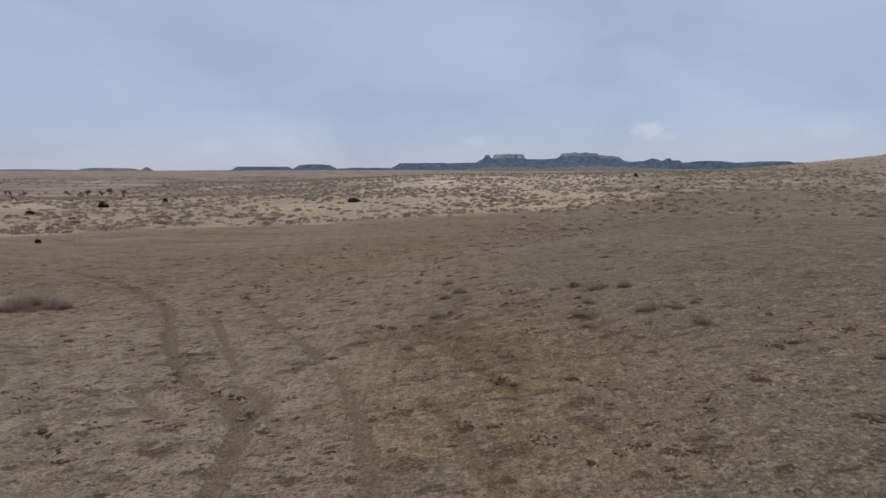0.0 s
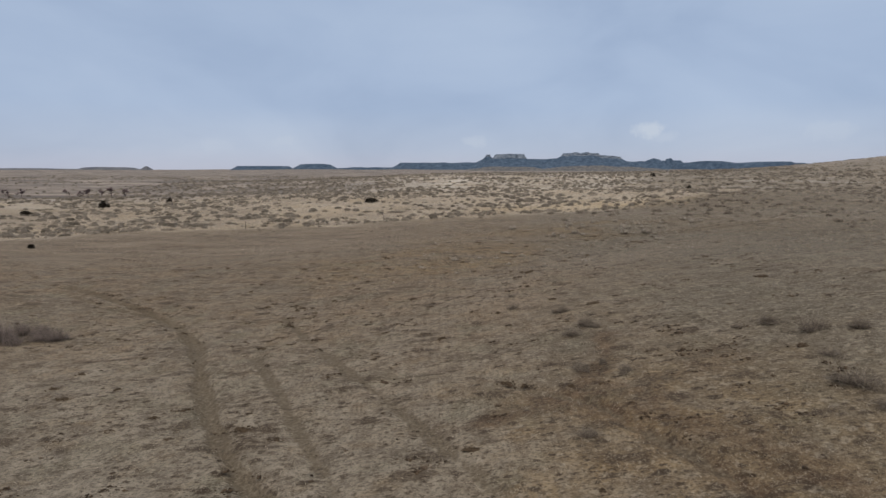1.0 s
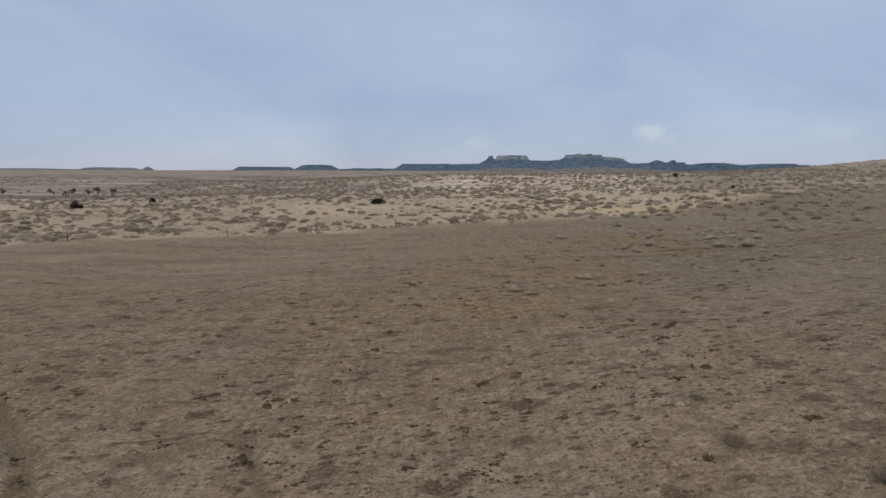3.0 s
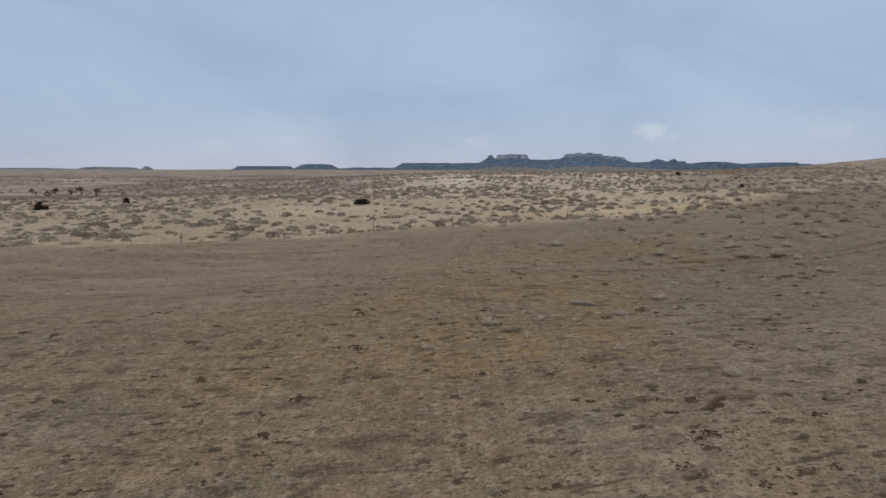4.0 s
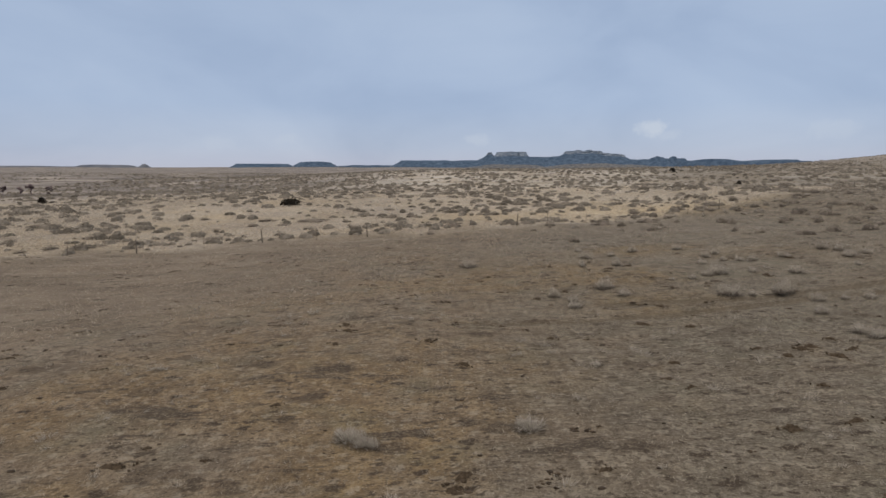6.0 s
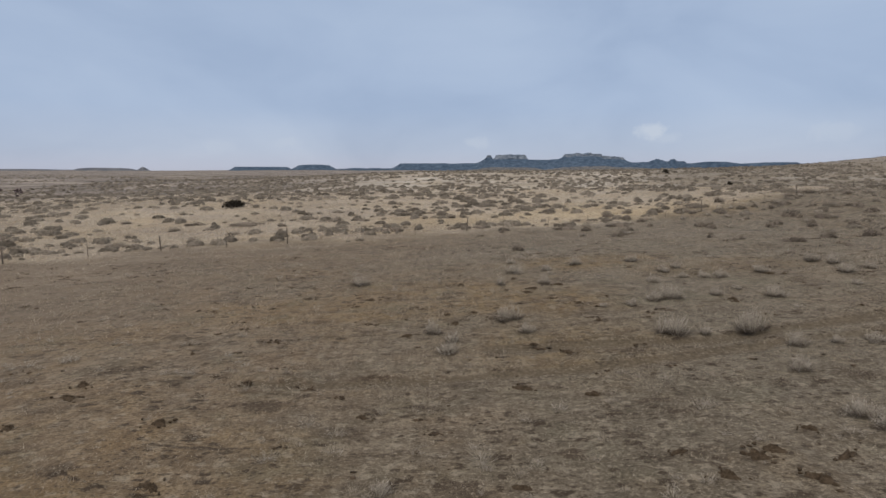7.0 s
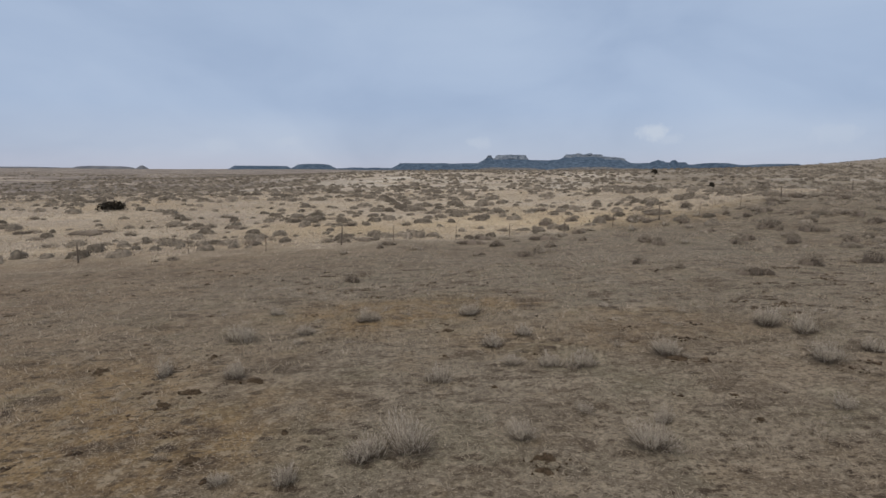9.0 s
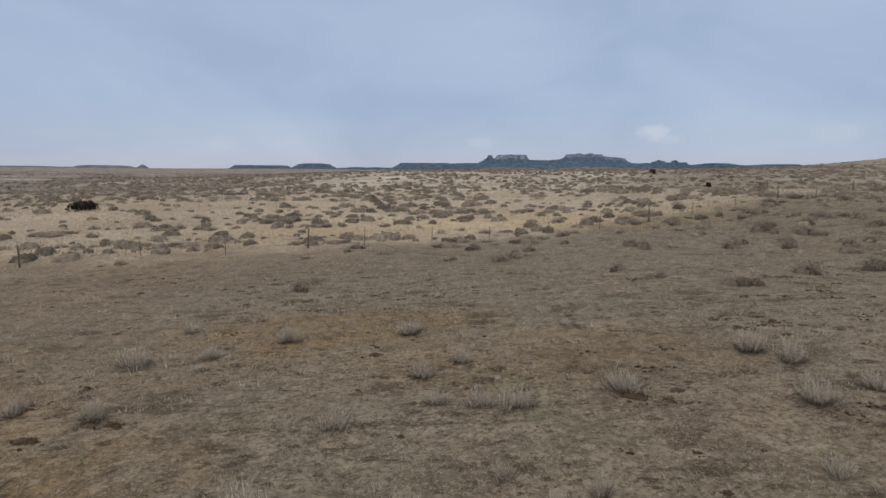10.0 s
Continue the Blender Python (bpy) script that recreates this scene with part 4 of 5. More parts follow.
def brush_field(name, label, rng, x, y, material, size, twigs, clumps, leaf, tall=1.0, thick=0.035, core=(11, 4)):
    """Many far shrubs, each a low uneven cushion bristling with twigs and leaf blades, in one mesh."""
    z = land(x, y)
    s = size * (0.35 + 1.15 * rng.uniform(0, 1, len(x)) ** 1.6)
    tone = rng.uniform(0, 1, len(x))
    shapes = []
    for _ in range(9):
        bits = [leaflets(rng, dome(rng, clumps, 0.95, 0.40 * tall, 0.04), leaf)]
        if core:
            bits.append(cushion(rng, *core, 0.34 * tall))
        if twigs:
            bits.append(stems(rng, twigs, 1.0, 0.52 * tall, thick, 1.0))
        shapes.append(joined(*bits))
    pick, pieces, tones = rng.integers(9, size=len(x)), [], []
    for k, (v, f) in enumerate(shapes):
        who = np.where(pick == k)[0]
        turn = rng.uniform(0, 6.28, len(who))
        c, sn = np.cos(turn)[:, None], np.sin(turn)[:, None]
        squeeze = rng.uniform(0.6, 1.0, len(who))[:, None]
        px = (v[None, :, 0] * c - v[None, :, 1] * sn * squeeze) * s[who][:, None] + x[who][:, None]
        py = (v[None, :, 0] * sn + v[None, :, 1] * c * squeeze) * s[who][:, None] + y[who][:, None]
        pz = v[None, :, 2] * s[who][:, None] * rng.uniform(0.8, 1.25, len(who))[:, None] + z[who][:, None]
        verts = np.stack([px, py, pz], 2).reshape(-1, 3)
        pieces.append((verts, (f[None] + (np.arange(len(who)) * len(v))[:, None, None]).reshape(-1, 3)))
        tones.append(np.repeat(tone[who], len(v)))
    me = mesh_from(name, *joined(*pieces), material)
    tones = np.concatenate(tones).astype(np.float32)
    me.attributes.new("tone", "FLOAT", "POINT").data.foreach_set("value", tones[:len(me.vertices)])
    return tagged(new(name, me), label, "brush", kind="stuff")


# low brush filling the meadow between them
bx, by = scattered(rng, 5200, -100, 62, 84, 178, lambda x, y: (beyond_fence(x, y) > 1.5) * (beyond_fence(x, y) < 30) * (np.abs(x) < 0.8 * y) * (1 - 0.85 * golden_strip(x, y)) * (0.12 + 0.5 * (vnoise(x, y, 9, 73) > -0.05)))
brush_field("meadow_brush", "low tan-brown brush among pale cured grass", rng, bx, by, SAGE_FAR, 0.80, 14, 40, 0.085, 1.35, 0.02)
# the sage field further out, thinning to the skyline
bx, by = scattered(rng, 52000, -200, 250, 80, 470, lambda x, y: (beyond_fence(x, y) > 2.5) * ((beyond_fence(x, y) > 24) | (np.abs(x) > 58)) * (1 - 0.7 * golden_strip(x, y)) * (np.abs(x) < 0.78 * (y + 20)) * (0.10 + 0.38 * (vnoise(x, y, 16, 22) + 0.5 * vnoise(x, y, 5, 23) > -0.1)))
near_row = by < 215
brush_field("sagebrush_field", "grey-brown sagebrush scattered over pale cured grass", rng, bx[near_row], by[near_row], SAGE_FAR, 0.98, 10, 30, 0.095, 1.15, 0.025)
bx, by = bx[~near_row], by[~near_row]
thin = rng.uniform(0, 1, len(bx)) < 0.80
brush_field("distant_sagebrush", "distant sagebrush thinning towards the skyline", rng, bx[thin], by[thin], SAGE_FAR, 1.05, 0, 14, 0.13, 1.25, 0.03, (8, 3))
bx, by = scattered(rng, 22000, -560, 620, 230, 900, lambda x, y: (np.abs(x) < 0.8 * y) * ((y > 470) | (x < -60) | (x > 120)) * (0.2 + 0.5 * (vnoise(x, y, 40, 24) > 0.0)))
brush_field("far_brush", "brown brush on the far flats and hill", rng, bx, by, SAGE_FAR, 1.25, 0, 5, 0.3, 1.0, 0.03, (7, 2))
bx, by = scattered(rng, 4000, 44, 150, 50, 230, lambda x, y: (beyond_fence(x, y) < 0) * (np.hypot(x - 24, y - 87) > 42) * 0.6)
brush_field("hill_brush", "low grey brush on the grazed hillside", rng, bx, by, SAGE_FAR, 0.68, 12, 28, 0.08, 1.1, 0.02)


bx, by = scattered(rng, 2000, -8, 42, 58, 122, lambda x, y: (beyond_fence(x, y) < -4) * off_track(x, y) * (0.08 + 0.34 * (vnoise(x, y, 8, 71) > 0.05)))
brush_field("young_rabbitbrush", "small pale dormant brush plants in grazed sod", rng, bx, by, TIP, 0.30, 46, 26, 0.06, 1.6, 0.014, None)


def grass_field(name, label, rng, x, y, material, blades, tall, wide, spread):
    """Short tufts of grass, each a fan of single blades."""
    n = len(x)
    z = land(x, y)
    root = np.repeat(np.stack([x, y, z - 0.01], 1), blades, 0)
    big = np.repeat(rng.uniform(0.5, 1.5, n), blades)
    off = rng.normal(0, 1, (n * blades, 2)) * spread * big[:, None]
    root[:, :2] += off * 0.5
    tip = root + np.stack([off[:, 0] * 0.9, off[:, 1] * 0.9, tall * big * rng.uniform(0.5, 1.1, n * blades)], 1)
    spin = rng.uniform(0, math.pi, n * blades)
    side = np.stack([np.cos(spin), np.sin(spin), np.zeros(n * blades)], 1) * wide
    verts = np.stack([root - side, root + side, tip], 1).reshape(-1, 3)
    return tagged(new(name, mesh_from(name, verts, np.arange(len(verts)).reshape(-1, 3), material)), label, "grass", kind="stuff")


gx, gy = scattered(rng, 190000, -46, 54, 9, 122, lambda x, y: (beyond_fence(x, y) < 1) * off_track(x, y) * (0.15 + 0.6 * sigmoid((vnoise(x, y, 2.4, 31) + 0.6 * vnoise(x, y, 0.8, 32)) * 5) + 0.25 * thatch_mask(x, y)))
grass_field("grazed_grass", "short grazed grey-straw grass tufts", rng, gx, gy, GRASS, 4, 0.062, 0.0075, 0.060)
gx, gy = scattered(rng, 90000, 2, 40, 84, 112, lambda x, y: off_track(x, y) * (0.2 + 0.8 * sigmoid((vnoise(x, y, 1.7, 38) + 0.7 * vnoise(x, y, 0.5, 39)) * 5)))
grass_field("matted_grass", "matted grey-straw grass on the last slope", rng, gx, gy, GRASS, 5, 0.045, 0.0065, 0.070)
gx, gy = scattered(rng, 74000, -75, 98, 82, 172, lambda x, y: (beyond_fence(x, y) < 2) * (np.hypot(x - 24, y - 87) > 15) * (np.hypot(x - 5, y - 60) > 32) * (0.25 + 0.75 * sigmoid(vnoise(x, y, 5, 34) * 4 + vnoise(x, y, 1.5, 35) * 3)))
grass_field("standing_grass", "thin standing pale grass on the far pasture", rng, gx, gy, STANDING, 3, 0.16, 0.010, 0.09)
gx, gy = scattered(rng, 1700, -14, 50, 52, 122, lambda x, y: (beyond_fence(x, y) < -1) * off_track(x, y) * (0.15 + 0.6 * (vnoise(x, y, 6, 37) > 0.0)))
grass_field("bunchgrass", "pale fluffy bunchgrass tufts on the pasture", rng, gx, gy, BUNCH, 60, 0.17, 0.0036, 0.085)
gx, gy = scattered(rng, 110000, -95, 95, 80, 235, lambda x, y: (meadow_mask(x, y) > 0.4) * (np.abs(x) < 0.8 * y) * (0.3 + 0.7 * sigmoid(vnoise(x, y, 4, 33) * 5)))
grass_field("cured_grass", "knee-high pale cured grass beyond the fence", rng, gx, gy, CURED, 5, 0.26, 0.022, 0.16)


# ---- clods and dung ----
def lump(rng, size, flat=0.55):
    """One uneven rounded lump: verts and triangles."""
    bm = bmesh.new()
    bmesh.ops.create_icosphere(bm, subdivisions=1, radius=1.0)
    v = np.array([p.co[:] for p in bm.verts])
    f = np.array([[p.index for p in t.verts] for t in bm.faces])
    bm.free()
    v *= rng.uniform(0.7, 1.25, (len(v), 1)) * size
    v[:, 2] *= flat
    return v, f


def dung_kind(seed):
    """One uneven, crumbling heap in a single skin, sinking into the grass at its rim."""
    rng = np.random.default_rng(seed)
    rings, n = 7, 18
    th = np.linspace(0, 2 * math.pi, n, endpoint=False)
    rim = 0.15 * (1 + 0.35 * np.sin(2 * th + rng.uniform(0, 6)) + 0.22 * np.sin(3 * th + rng.uniform(0, 6)) + 0.15 * np.sin(7 * th + rng.uniform(0, 6)) + rng.normal(0, 0.12, n))
    verts = [np.array([[0, 0, 0.07]])]
    for k in range(1, rings + 1):
        u = k / rings
        verts.append(np.stack([np.cos(th) * rim * u * 1.3, np.sin(th) * rim * u * 0.8, 0.075 * (1 - u ** 2) + rng.normal(0, 0.026, n) - 0.03 * (k == rings)], 1))
    i, faces = np.arange(n), []
    j = (i + 1) % n
    faces.append(np.stack([np.zeros(n, int), 1 + i, 1 + j], 1))
    for k in range(rings - 1):
        a, b = 1 + k * n, 1 + (k + 1) * n
        faces += [np.stack([a + i, b + i, b + j], 1), np.stack([a + i, b + j, a + j], 1)]
    return mesh_from("pat", np.concatenate(verts), np.concatenate(faces), DUNG)


def crumb_kind(seed):
    rng = np.random.default_rng(seed)
    return mesh_from("crumb", *lump(rng, 0.042, 0.8), DUNG)


DUNG_KINDS = [dung_kind(90 + k) for k in range(8)]
CRUMB_KINDS = [crumb_kind(140 + k) for k in range(5)]
# places of dung and of dark scuffed earth, all built as pats
DUNG_SCUFFS_A = [(5.8, 13.0, 0.32), (4.0, 13.8, 0.41), (7.8, 15.1, 0.28), (5.5, 17.2, 0.29), (0.9, 17.2, 0.67), (10.3, 17.2, 0.84), (-5.0, 17.3, 0.30), (-6.2, 18.6, 0.43),
          (4.8, 19.7, 0.54), (12.3, 19.8, 0.72), (13.0, 20.0, 0.49), (1.7, 23.3, 0.26), (-2.0, 23.5, 0.32), (12.1, 26.5, 0.44), (-5.2, 26.6, 0.56), (-11.9, 28.9, 0.43),
          (-13.4, 29.8, 0.68), (-1.2, 30.8, 0.45), (7.6, 31.0, 0.64), (-17.4, 31.4, 0.38), (-2.9, 31.5, 0.46), (-3.5, 31.9, 0.58), (-22.4, 33.7, 0.59), (-20.7, 34.8, 0.44),
          (-23.8, 35.2, 0.47), (-2.5, 35.7, 0.19), (-14.7, 37.3, 0.30), (-23.8, 37.3, 0.47), (0.5, 39.6, 0.28), (-6.1, 39.6, 0.54), (-22.0, 39.8, 0.44), (0.2, 40.2, 0.25)]
DUNG_SCUFFS_B = [(-16.0, 40.9, 0.58), (2.6, 42.1, 0.78), (12.3, 42.4, 0.73), (-2.8, 43.3, 0.50), (-26.0, 44.6, 0.42), (0.7, 44.6, 0.55), (-15.9, 46.2, 0.56), (-5.2, 47.2, 0.23),
          (-6.8, 47.8, 0.38), (-14.7, 48.2, 0.35), (-14.8, 49.2, 0.32), (-2.5, 49.3, 0.26), (-0.2, 49.4, 0.63), (-9.9, 50.0, 0.31), (-16.4, 50.4, 0.67), (-15.4, 50.8, 0.48),
          (-8.1, 50.9, 0.54), (-16.1, 51.0, 0.69), (-18.9, 51.8, 0.53), (-16.8, 51.8, 0.83), (-4.5, 52.0, 0.38), (-9.9, 52.1, 0.34), (-14.1, 52.5, 0.50), (-18.8, 52.8, 0.44),
          (0.7, 55.2, 0.93), (1.0, 55.6, 0.50), (0.3, 55.9, 0.58), (5.5, 56.0, 0.46), (3.8, 56.7, 0.20), (-12.9, 56.7, 0.42), (-0.4, 57.1, 0.30), (-21.9, 57.5, 0.41)]
DUNG_SCUFFS_C = [(-12.5, 59.6, 0.65), (-3.2, 59.9, 0.43), (-21.9, 60.2, 0.53), (-1.5, 60.3, 0.18), (-5.7, 60.8, 0.45), (-13.9, 61.9, 0.42), (-17.2, 62.2, 0.45), (1.7, 63.0, 0.25),
          (5.9, 64.1, 0.32), (8.0, 65.8, 0.55), (-4.0, 66.6, 0.46), (-8.5, 66.6, 0.42), (10.0, 66.6, 0.26), (-19.7, 67.5, 0.98), (-0.4, 68.4, 0.48), (1.3, 68.5, 0.57),
          (4.0, 69.1, 0.43), (-28.2, 69.8, 1.00), (3.5, 69.8, 0.68), (-7.9, 70.1, 0.29), (6.9, 70.4, 0.38), (3.7, 70.5, 0.64), (-30.5, 70.7, 1.04), (-5.0, 71.7, 0.60),
          (-2.8, 71.9, 0.29), (-11.9, 71.9, 0.68), (12.1, 72.1, 0.67), (14.7, 72.3, 0.48), (13.9, 72.4, 0.47), (-12.3, 72.8, 0.60), (-4.7, 72.8, 0.31), (-11.4, 73.1, 0.47)]
DUNG_SCUFFS_D = [(14.9, 75.3, 0.40), (-2.0, 75.6, 0.34), (11.1, 75.9, 0.38), (-12.5, 78.0, 0.42), (17.5, 78.4, 0.76), (11.7, 78.7, 0.42), (15.8, 78.7, 0.60), (4.0, 79.1, 0.56),
          (16.8, 79.5, 1.00), (18.7, 79.5, 0.63), (17.3, 79.8, 0.93), (15.3, 79.9, 0.42), (18.8, 80.9, 0.41), (2.6, 82.4, 0.68), (-1.4, 82.4, 0.48), (7.9, 82.8, 0.40),
          (14.4, 83.8, 0.51), (12.5, 84.5, 0.61), (-1.2, 84.6, 0.72), (-1.5, 85.8, 0.64), (14.5, 87.8, 0.49), (0.7, 89.0, 0.35), (3.5, 90.3, 0.35), (8.6, 91.1, 0.51),
          (28.1, 92.5, 0.29), (10.6, 92.9, 0.62), (23.5, 94.1, 0.46), (10.3, 94.3, 0.38), (11.5, 94.4, 0.37), (23.6, 94.6, 0.53), (16.5, 94.9, 0.52), (18.1, 96.0, 0.33)]
DUNG_SCUFFS_E = [(28.5, 96.0, 0.26), (28.6, 97.4, 0.24), (6.3, 97.8, 0.58), (14.5, 98.0, 0.49), (22.9, 98.5, 0.25), (14.9, 98.8, 0.61), (16.4, 99.4, 0.53), (28.3, 100.1, 0.57),
          (25.8, 101.0, 0.32), (24.6, 101.1, 0.32), (11.1, 101.1, 0.61), (21.6, 101.2, 0.22), (14.2, 102.0, 0.45), (21.7, 104.1, 0.44), (34.8, 106.3, 0.44), (12.8, 110.5, 0.26)]
for x, y, wide in DUNG_SCUFFS_A + DUNG_SCUFFS_B + DUNG_SCUFFS_C + DUNG_SCUFFS_D + DUNG_SCUFFS_E:
    label = "dark brown crumbling pat of dung and scuffed earth on dry grass" if wide < 0.6 else "wide dark heap of trampled dung and torn sod"
    pile = tagged(new("dung_scuff_pat"), label, "dung", "dung on the pasture")
    s = min(1.35, max(0.40, wide / 0.50))
    pile.matrix_basis = pose(x, y, float(land(x, y)) + 0.005, 0, 0, rng.uniform(-35, 35)) @ Matrix.Diagonal((s, s * 0.85, min(s, 1.1), 1))
    part("pat", DUNG_KINDS[rng.integers(8)], pile)
    for _ in range(5):
        a, r = rng.uniform(0, 6.28), rng.uniform(0.18, 0.42)
        crumb = part("crumb", CRUMB_KINDS[rng.integers(5)], pile)
        crumb.matrix_basis = pose(math.cos(a) * r * 1.2, math.sin(a) * r * 0.9, 0.01, 0, 0, rng.uniform(0, 360)) @ Matrix.Diagonal((*rng.uniform(0.5, 1.5, 3), 1))


def clod_field(rng, x, y):
    z, n = land(x, y), len(x)
    shapes = [lump(rng, 1.0, 0.5) for _ in range(6)]
    pieces = []
    for k in range(n):
        v, f = shapes[k % 6]
        s = 0.018 + 0.06 * rng.uniform() ** 2.5
        pieces.append((v * (s * rng.uniform(0.8, 1.9), s, s) + (x[k], y[k], z[k] + 0.1 * s), f))
    return tagged(new("earth_clods", mesh_from("earth_clods", *joined(*pieces), CLOD)), "small dark clods and hoof-turned earth", "clods", kind="stuff")


cx, cy = scattered(rng, 22000, -46, 52, 9, 120, lambda x, y: (beyond_fence(x, y) < 0) * 0.45 * sigmoid((vnoise(x, y, 5.5, 41) + 0.7 * vnoise(x, y, 1.6, 42) - 0.55) * 7))
clod_field(rng, cx, cy)


def torn_earth(rng, x, y):
    """Broken clusters of hoof-torn crumbs lying on the sod."""
    octa = np.array([(1, 0, 0), (0, 1, 0), (-1, 0, 0), (0, -1, 0), (0, 0, 1), (0, 0, -1)], float)
    tri = np.array([(0, 1, 4), (1, 2, 4), (2, 3, 4), (3, 0, 4), (1, 0, 5), (2, 1, 5), (3, 2, 5), (0, 3, 5)])
    pieces = []
    for k in range(len(x)):
        many, long = rng.integers(6, 30), rng.uniform(0.07, 0.26)
        px, py = x[k] + rng.normal(0, long, many), y[k] + rng.normal(0, long * 0.6, many)
        pz = land(px, py)
        for a, b, c in zip(px, py, pz):
            r = 0.015 + 0.068 * rng.uniform() ** 2.2
            v = octa * rng.uniform(0.6, 1.35, (6, 1)) + rng.normal(0, 0.12, (6, 3))
            pieces.append((v * (r * rng.uniform(0.9, 1.7), r * rng.uniform(0.9, 1.4), r * 0.6) + (a, b, c), tri))
    return tagged(new("torn_earth", mesh_from("torn_earth", *joined(*pieces), TORN)), "dark hoof-torn crumbs of earth on the sod", "earth", kind="stuff")


cx, cy = scattered(rng, 7200, -46, 52, 9, 122, lambda x, y: (beyond_fence(x, y) < 0) * 0.6 * sigmoid((vnoise(x, y, 7.5, 43) + 0.8 * vnoise(x, y, 2.2, 44) - 0.25 + 0.9 * raw_mask(x, y)) * 6))
torn_earth(rng, cx, cy)


# ---- fence ----
def tube(line, radius, sides=6):
    """A closed tube along a line of points."""
    line = [Vector(p) for p in line]
    verts, faces = [], []
    for k, p in enumerate(line):
        way = (line[min(k + 1, len(line) - 1)] - line[max(k - 1, 0)]).normalized()
        a = way.orthogonal().normalized()
        b = way.cross(a)
        r = radius[k] if isinstance(radius, (list, tuple)) else radius
        verts += [p + (a * math.cos(t) + b * math.sin(t)) * r for t in np.linspace(0, 2 * math.pi, sides, endpoint=False)]
    for k in range(len(line) - 1):
        for i in range(sides):
            j = (i + 1) % sides
            faces += [(k * sides + i, k * sides + j, (k + 1) * sides + j), (k * sides + i, (k + 1) * sides + j, (k + 1) * sides + i)]
    end = (len(line) - 1) * sides
    for i in range(1, sides - 1):
        faces += [(0, i + 1, i), (end, end + i, end + i + 1)]
    return np.array([v[:] for v in verts]), np.array(faces)


POST_X = (-84, -78, -72, -65.5, -59.4, -52.4, -46.5, -41.2, -35, -29.1, -23, -17.3, -11.5, -5.8, 1.5, 7, 12.7, 17, 22.6, 27.8, 33.3, 38.5, 43.8, 48.7, 54, 59.6, 66.0, 69.5, 73.0, 77.5, 84, 91, 98)
WOODEN = {-59.4, -41.2, -29.1, -17.3, -5.8, 12.7, 43.8, 59.6, 73.0}
fence = tagged(new("wire_fence"), "old range fence of wooden and steel posts with wire", "fence")
tops = []
for x in POST_X:
    y = float(np.interp(x, FENCE_X, FENCE_Y))
    z = float(land(x, y))
    wooden = x in WOODEN
    lx, ly = rng.normal(0, 0.05 if wooden else 0.035, 2)
    high = rng.uniform(1.45, 1.65) if wooden else rng.uniform(1.3, 1.5)
    line = [(x + lx * u * high, y + ly * u * high, z - 0.15 + (high + 0.15) * u) for u in (0, 0.35, 0.7, 1.0)]
    thick = [0.066, 0.063, 0.060, 0.052] if wooden else 0.025
    post = part("post", mesh_from("post", *tube(line, thick, 8 if wooden else 5), WOOD if wooden else STEEL), fence, "weathered wooden post" if wooden else "thin rusty steel post")
    tops.append((x, y, z, lx, ly))
for high in (0.45, 0.8, 1.15):
    line = []
    for (x, y, z, lx, ly), (x2, y2, z2, lx2, ly2) in zip(tops, tops[1:]):
        a, b = Vector((x + lx * high, y + ly * high - 0.07, z + high)), Vector((x2 + lx2 * high, y2 + ly2 * high - 0.07, z2 + high))
        line += [a, a.lerp(b, 0.5) - Vector((0, 0, 0.03))]
    part("wire", mesh_from("wire", *tube(line, 0.004, 3), STEEL), fence, "thin rusty fence wire")


# ---- trees ----
def dark_shrub(x, y, wide, high, label, seed):
    rng = np.random.default_rng(seed)
    thing = tagged(new("juniper"), label, "shrub")
    thing.location = (x, y, float(land(x, y)) - 0.05)
    trunk = [tube([(0, 0, 0), (math.cos(a) * wide * 0.12, math.sin(a) * wide * 0.12, high * 0.35), (math.cos(a) * wide * 0.26, math.sin(a) * wide * 0.26, high * 0.75)], [0.07, 0.05, 0.02], 5) for a in np.linspace(0, 5, 5)]
    part("trunk", mesh_from("trunk", *joined(*trunk), BARK), thing)
    blobs = [dome(rng, 420, wide * 0.5, high, 0.06)]
    for _ in range(4):
        blobs.append(dome(rng, 130, wide * 0.22, high * rng.uniform(0.5, 1.12), 0.2) + (*rng.normal(0, wide * 0.2, 2), 0))
    part("crown", mesh_from("crown", *leaflets(rng, np.concatenate(blobs), 0.19), EVERGREEN), thing)
    return thing


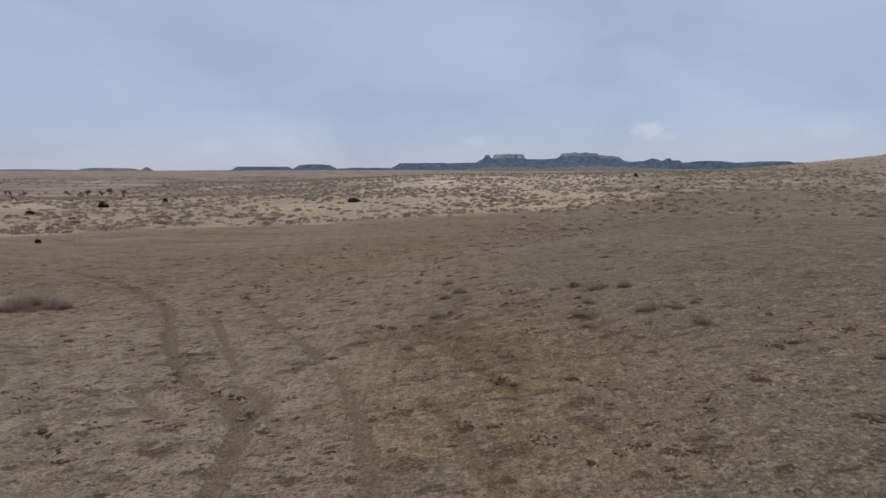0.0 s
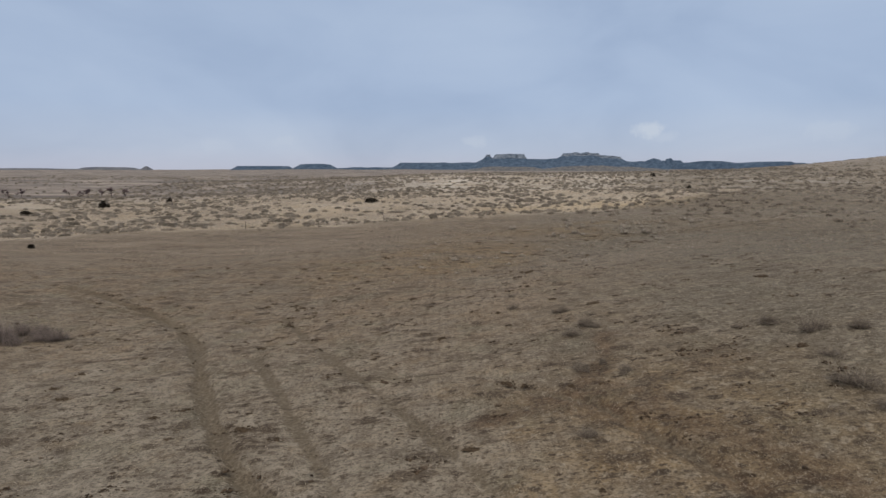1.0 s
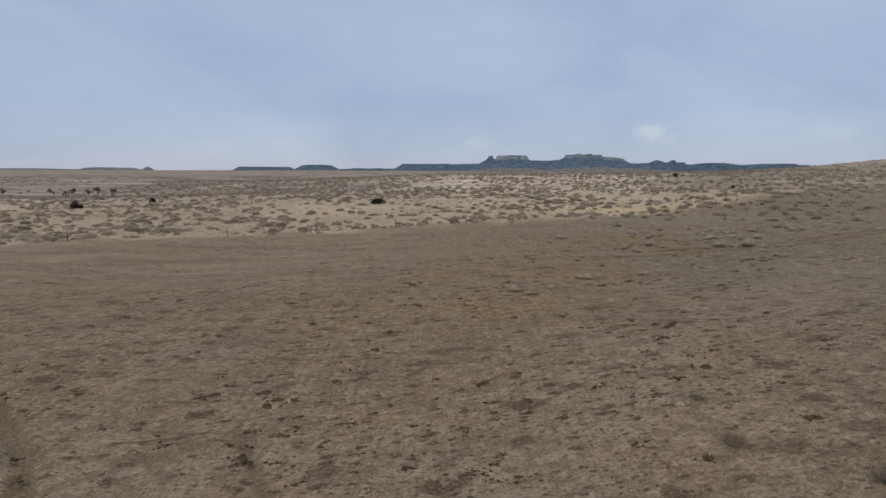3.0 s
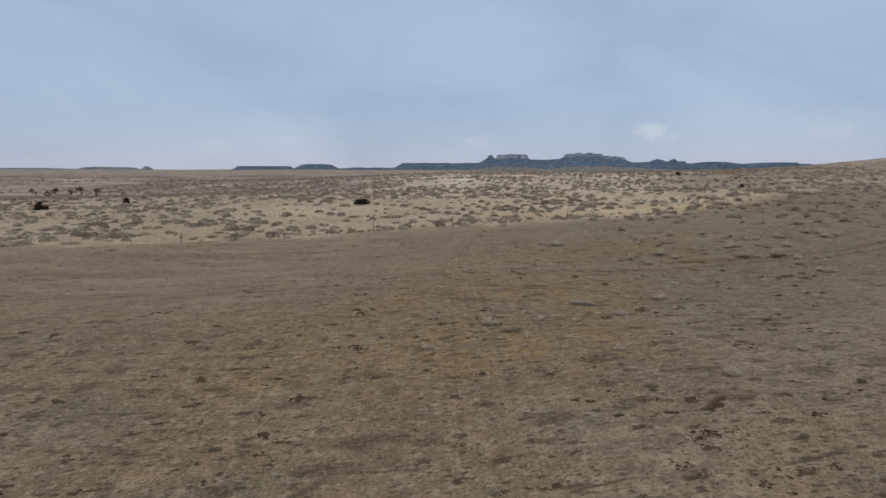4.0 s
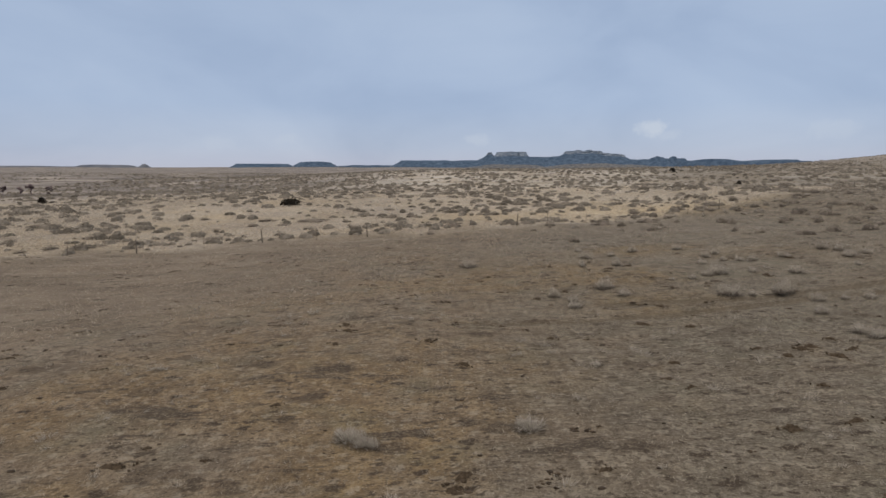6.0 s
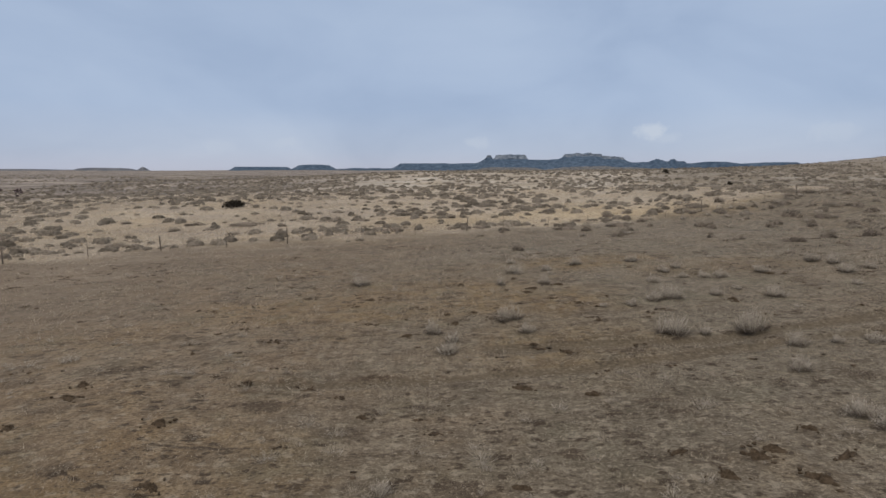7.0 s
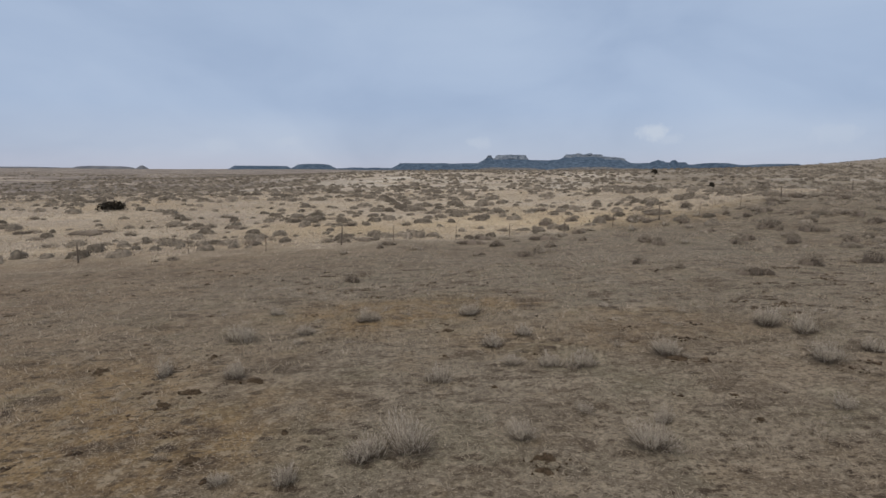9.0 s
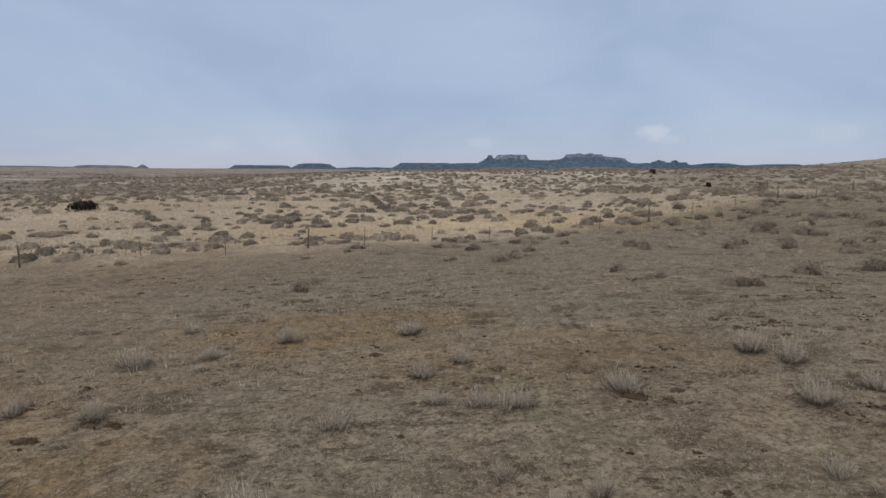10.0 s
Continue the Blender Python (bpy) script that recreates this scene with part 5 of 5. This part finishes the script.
JUNIPER = "dark low spreading juniper among cured grass"
dark_shrub(-24.5, 166.0, 3.6, 1.15, JUNIPER, 1)
dark_shrub(-103, 179, 2.6, 2.1, JUNIPER, 2)
dark_shrub(-94, 201, 1.7, 1.5, "small dark juniper on the meadow's far edge", 3)
dark_shrub(-104, 148.5, 2.0, 1.1, JUNIPER, 4)
dark_shrub(72.3, 196.8, 0.9, 1.35, "small upright dark juniper on the hillside", 5)
dark_shrub(71.4, 196.6, 1.0, 0.75, "small squat dark juniper on the hillside", 6)
dark_shrub(111, 339, 3.4, 2.2, "dark round juniper on the skyline rise", 7)
dark_shrub(-59.6, 85.9, 0.7, 0.45, "small dark shrub on the bare flat", 8)


def bare_tree(x, y, high, seed):
    """A leafless tree: trunk, forking limbs and a haze of fine twigs."""
    rng = np.random.default_rng(seed)
    thing = tagged(new("bare_tree"), "leafless grey-brown tree in the low ground", "tree", "bare trees in the hollow")
    thing.location = (x, y, float(land(x, y)) - 0.1)
    limbs, roots, tips = [], [], []

    def grow(at, way, length, radius, depth):
        end = at + way * length
        bend = at.lerp(end, 0.5) + Vector(rng.normal(0, 0.05, 3)) * length
        limbs.append(tube([at, bend, end], [radius, radius * 0.8, radius * 0.6], 5 if depth < 2 else 4))
        if depth == 3:
            for _ in range(44):
                s = at.lerp(end, rng.uniform(0.2, 1.0))
                roots.append(s)
                tips.append(s + (way + Vector(rng.normal(0, 0.7, 3))).normalized() * length * rng.uniform(0.4, 1.0))
            return
        for _ in range(3 if depth else 5):
            w = (way * 0.7 + Vector(rng.normal(0, 0.65, 3)) + Vector((0, 0, 0.15))).normalized()
            grow(at.lerp(end, rng.uniform(0.6, 1.0)), w, length * rng.uniform(0.6, 0.8), radius * 0.55, depth + 1)

    grow(Vector((0, 0, 0)), Vector((0, 0, 1)), high * 0.24, high * 0.018, 0)
    part("trunk", mesh_from("trunk", *joined(*limbs), BARE_TWIG), thing)
    part("crown", mesh_from("crown", *spikes(rng, np.array([v[:] for v in roots]), np.array([v[:] for v in tips]), 0.10), BARE_TWIG), thing)


for k, (x, y, high) in enumerate(((-190, 318, 8.0), (-184, 320, 7.0), (-177, 317, 9.0), (-172, 322, 7.5), (-196, 322, 6.5), (-226, 309, 7.5), (-220, 312, 7.0), (-206, 326, 6.5))):
    bare_tree(x, y, high, 200 + k)
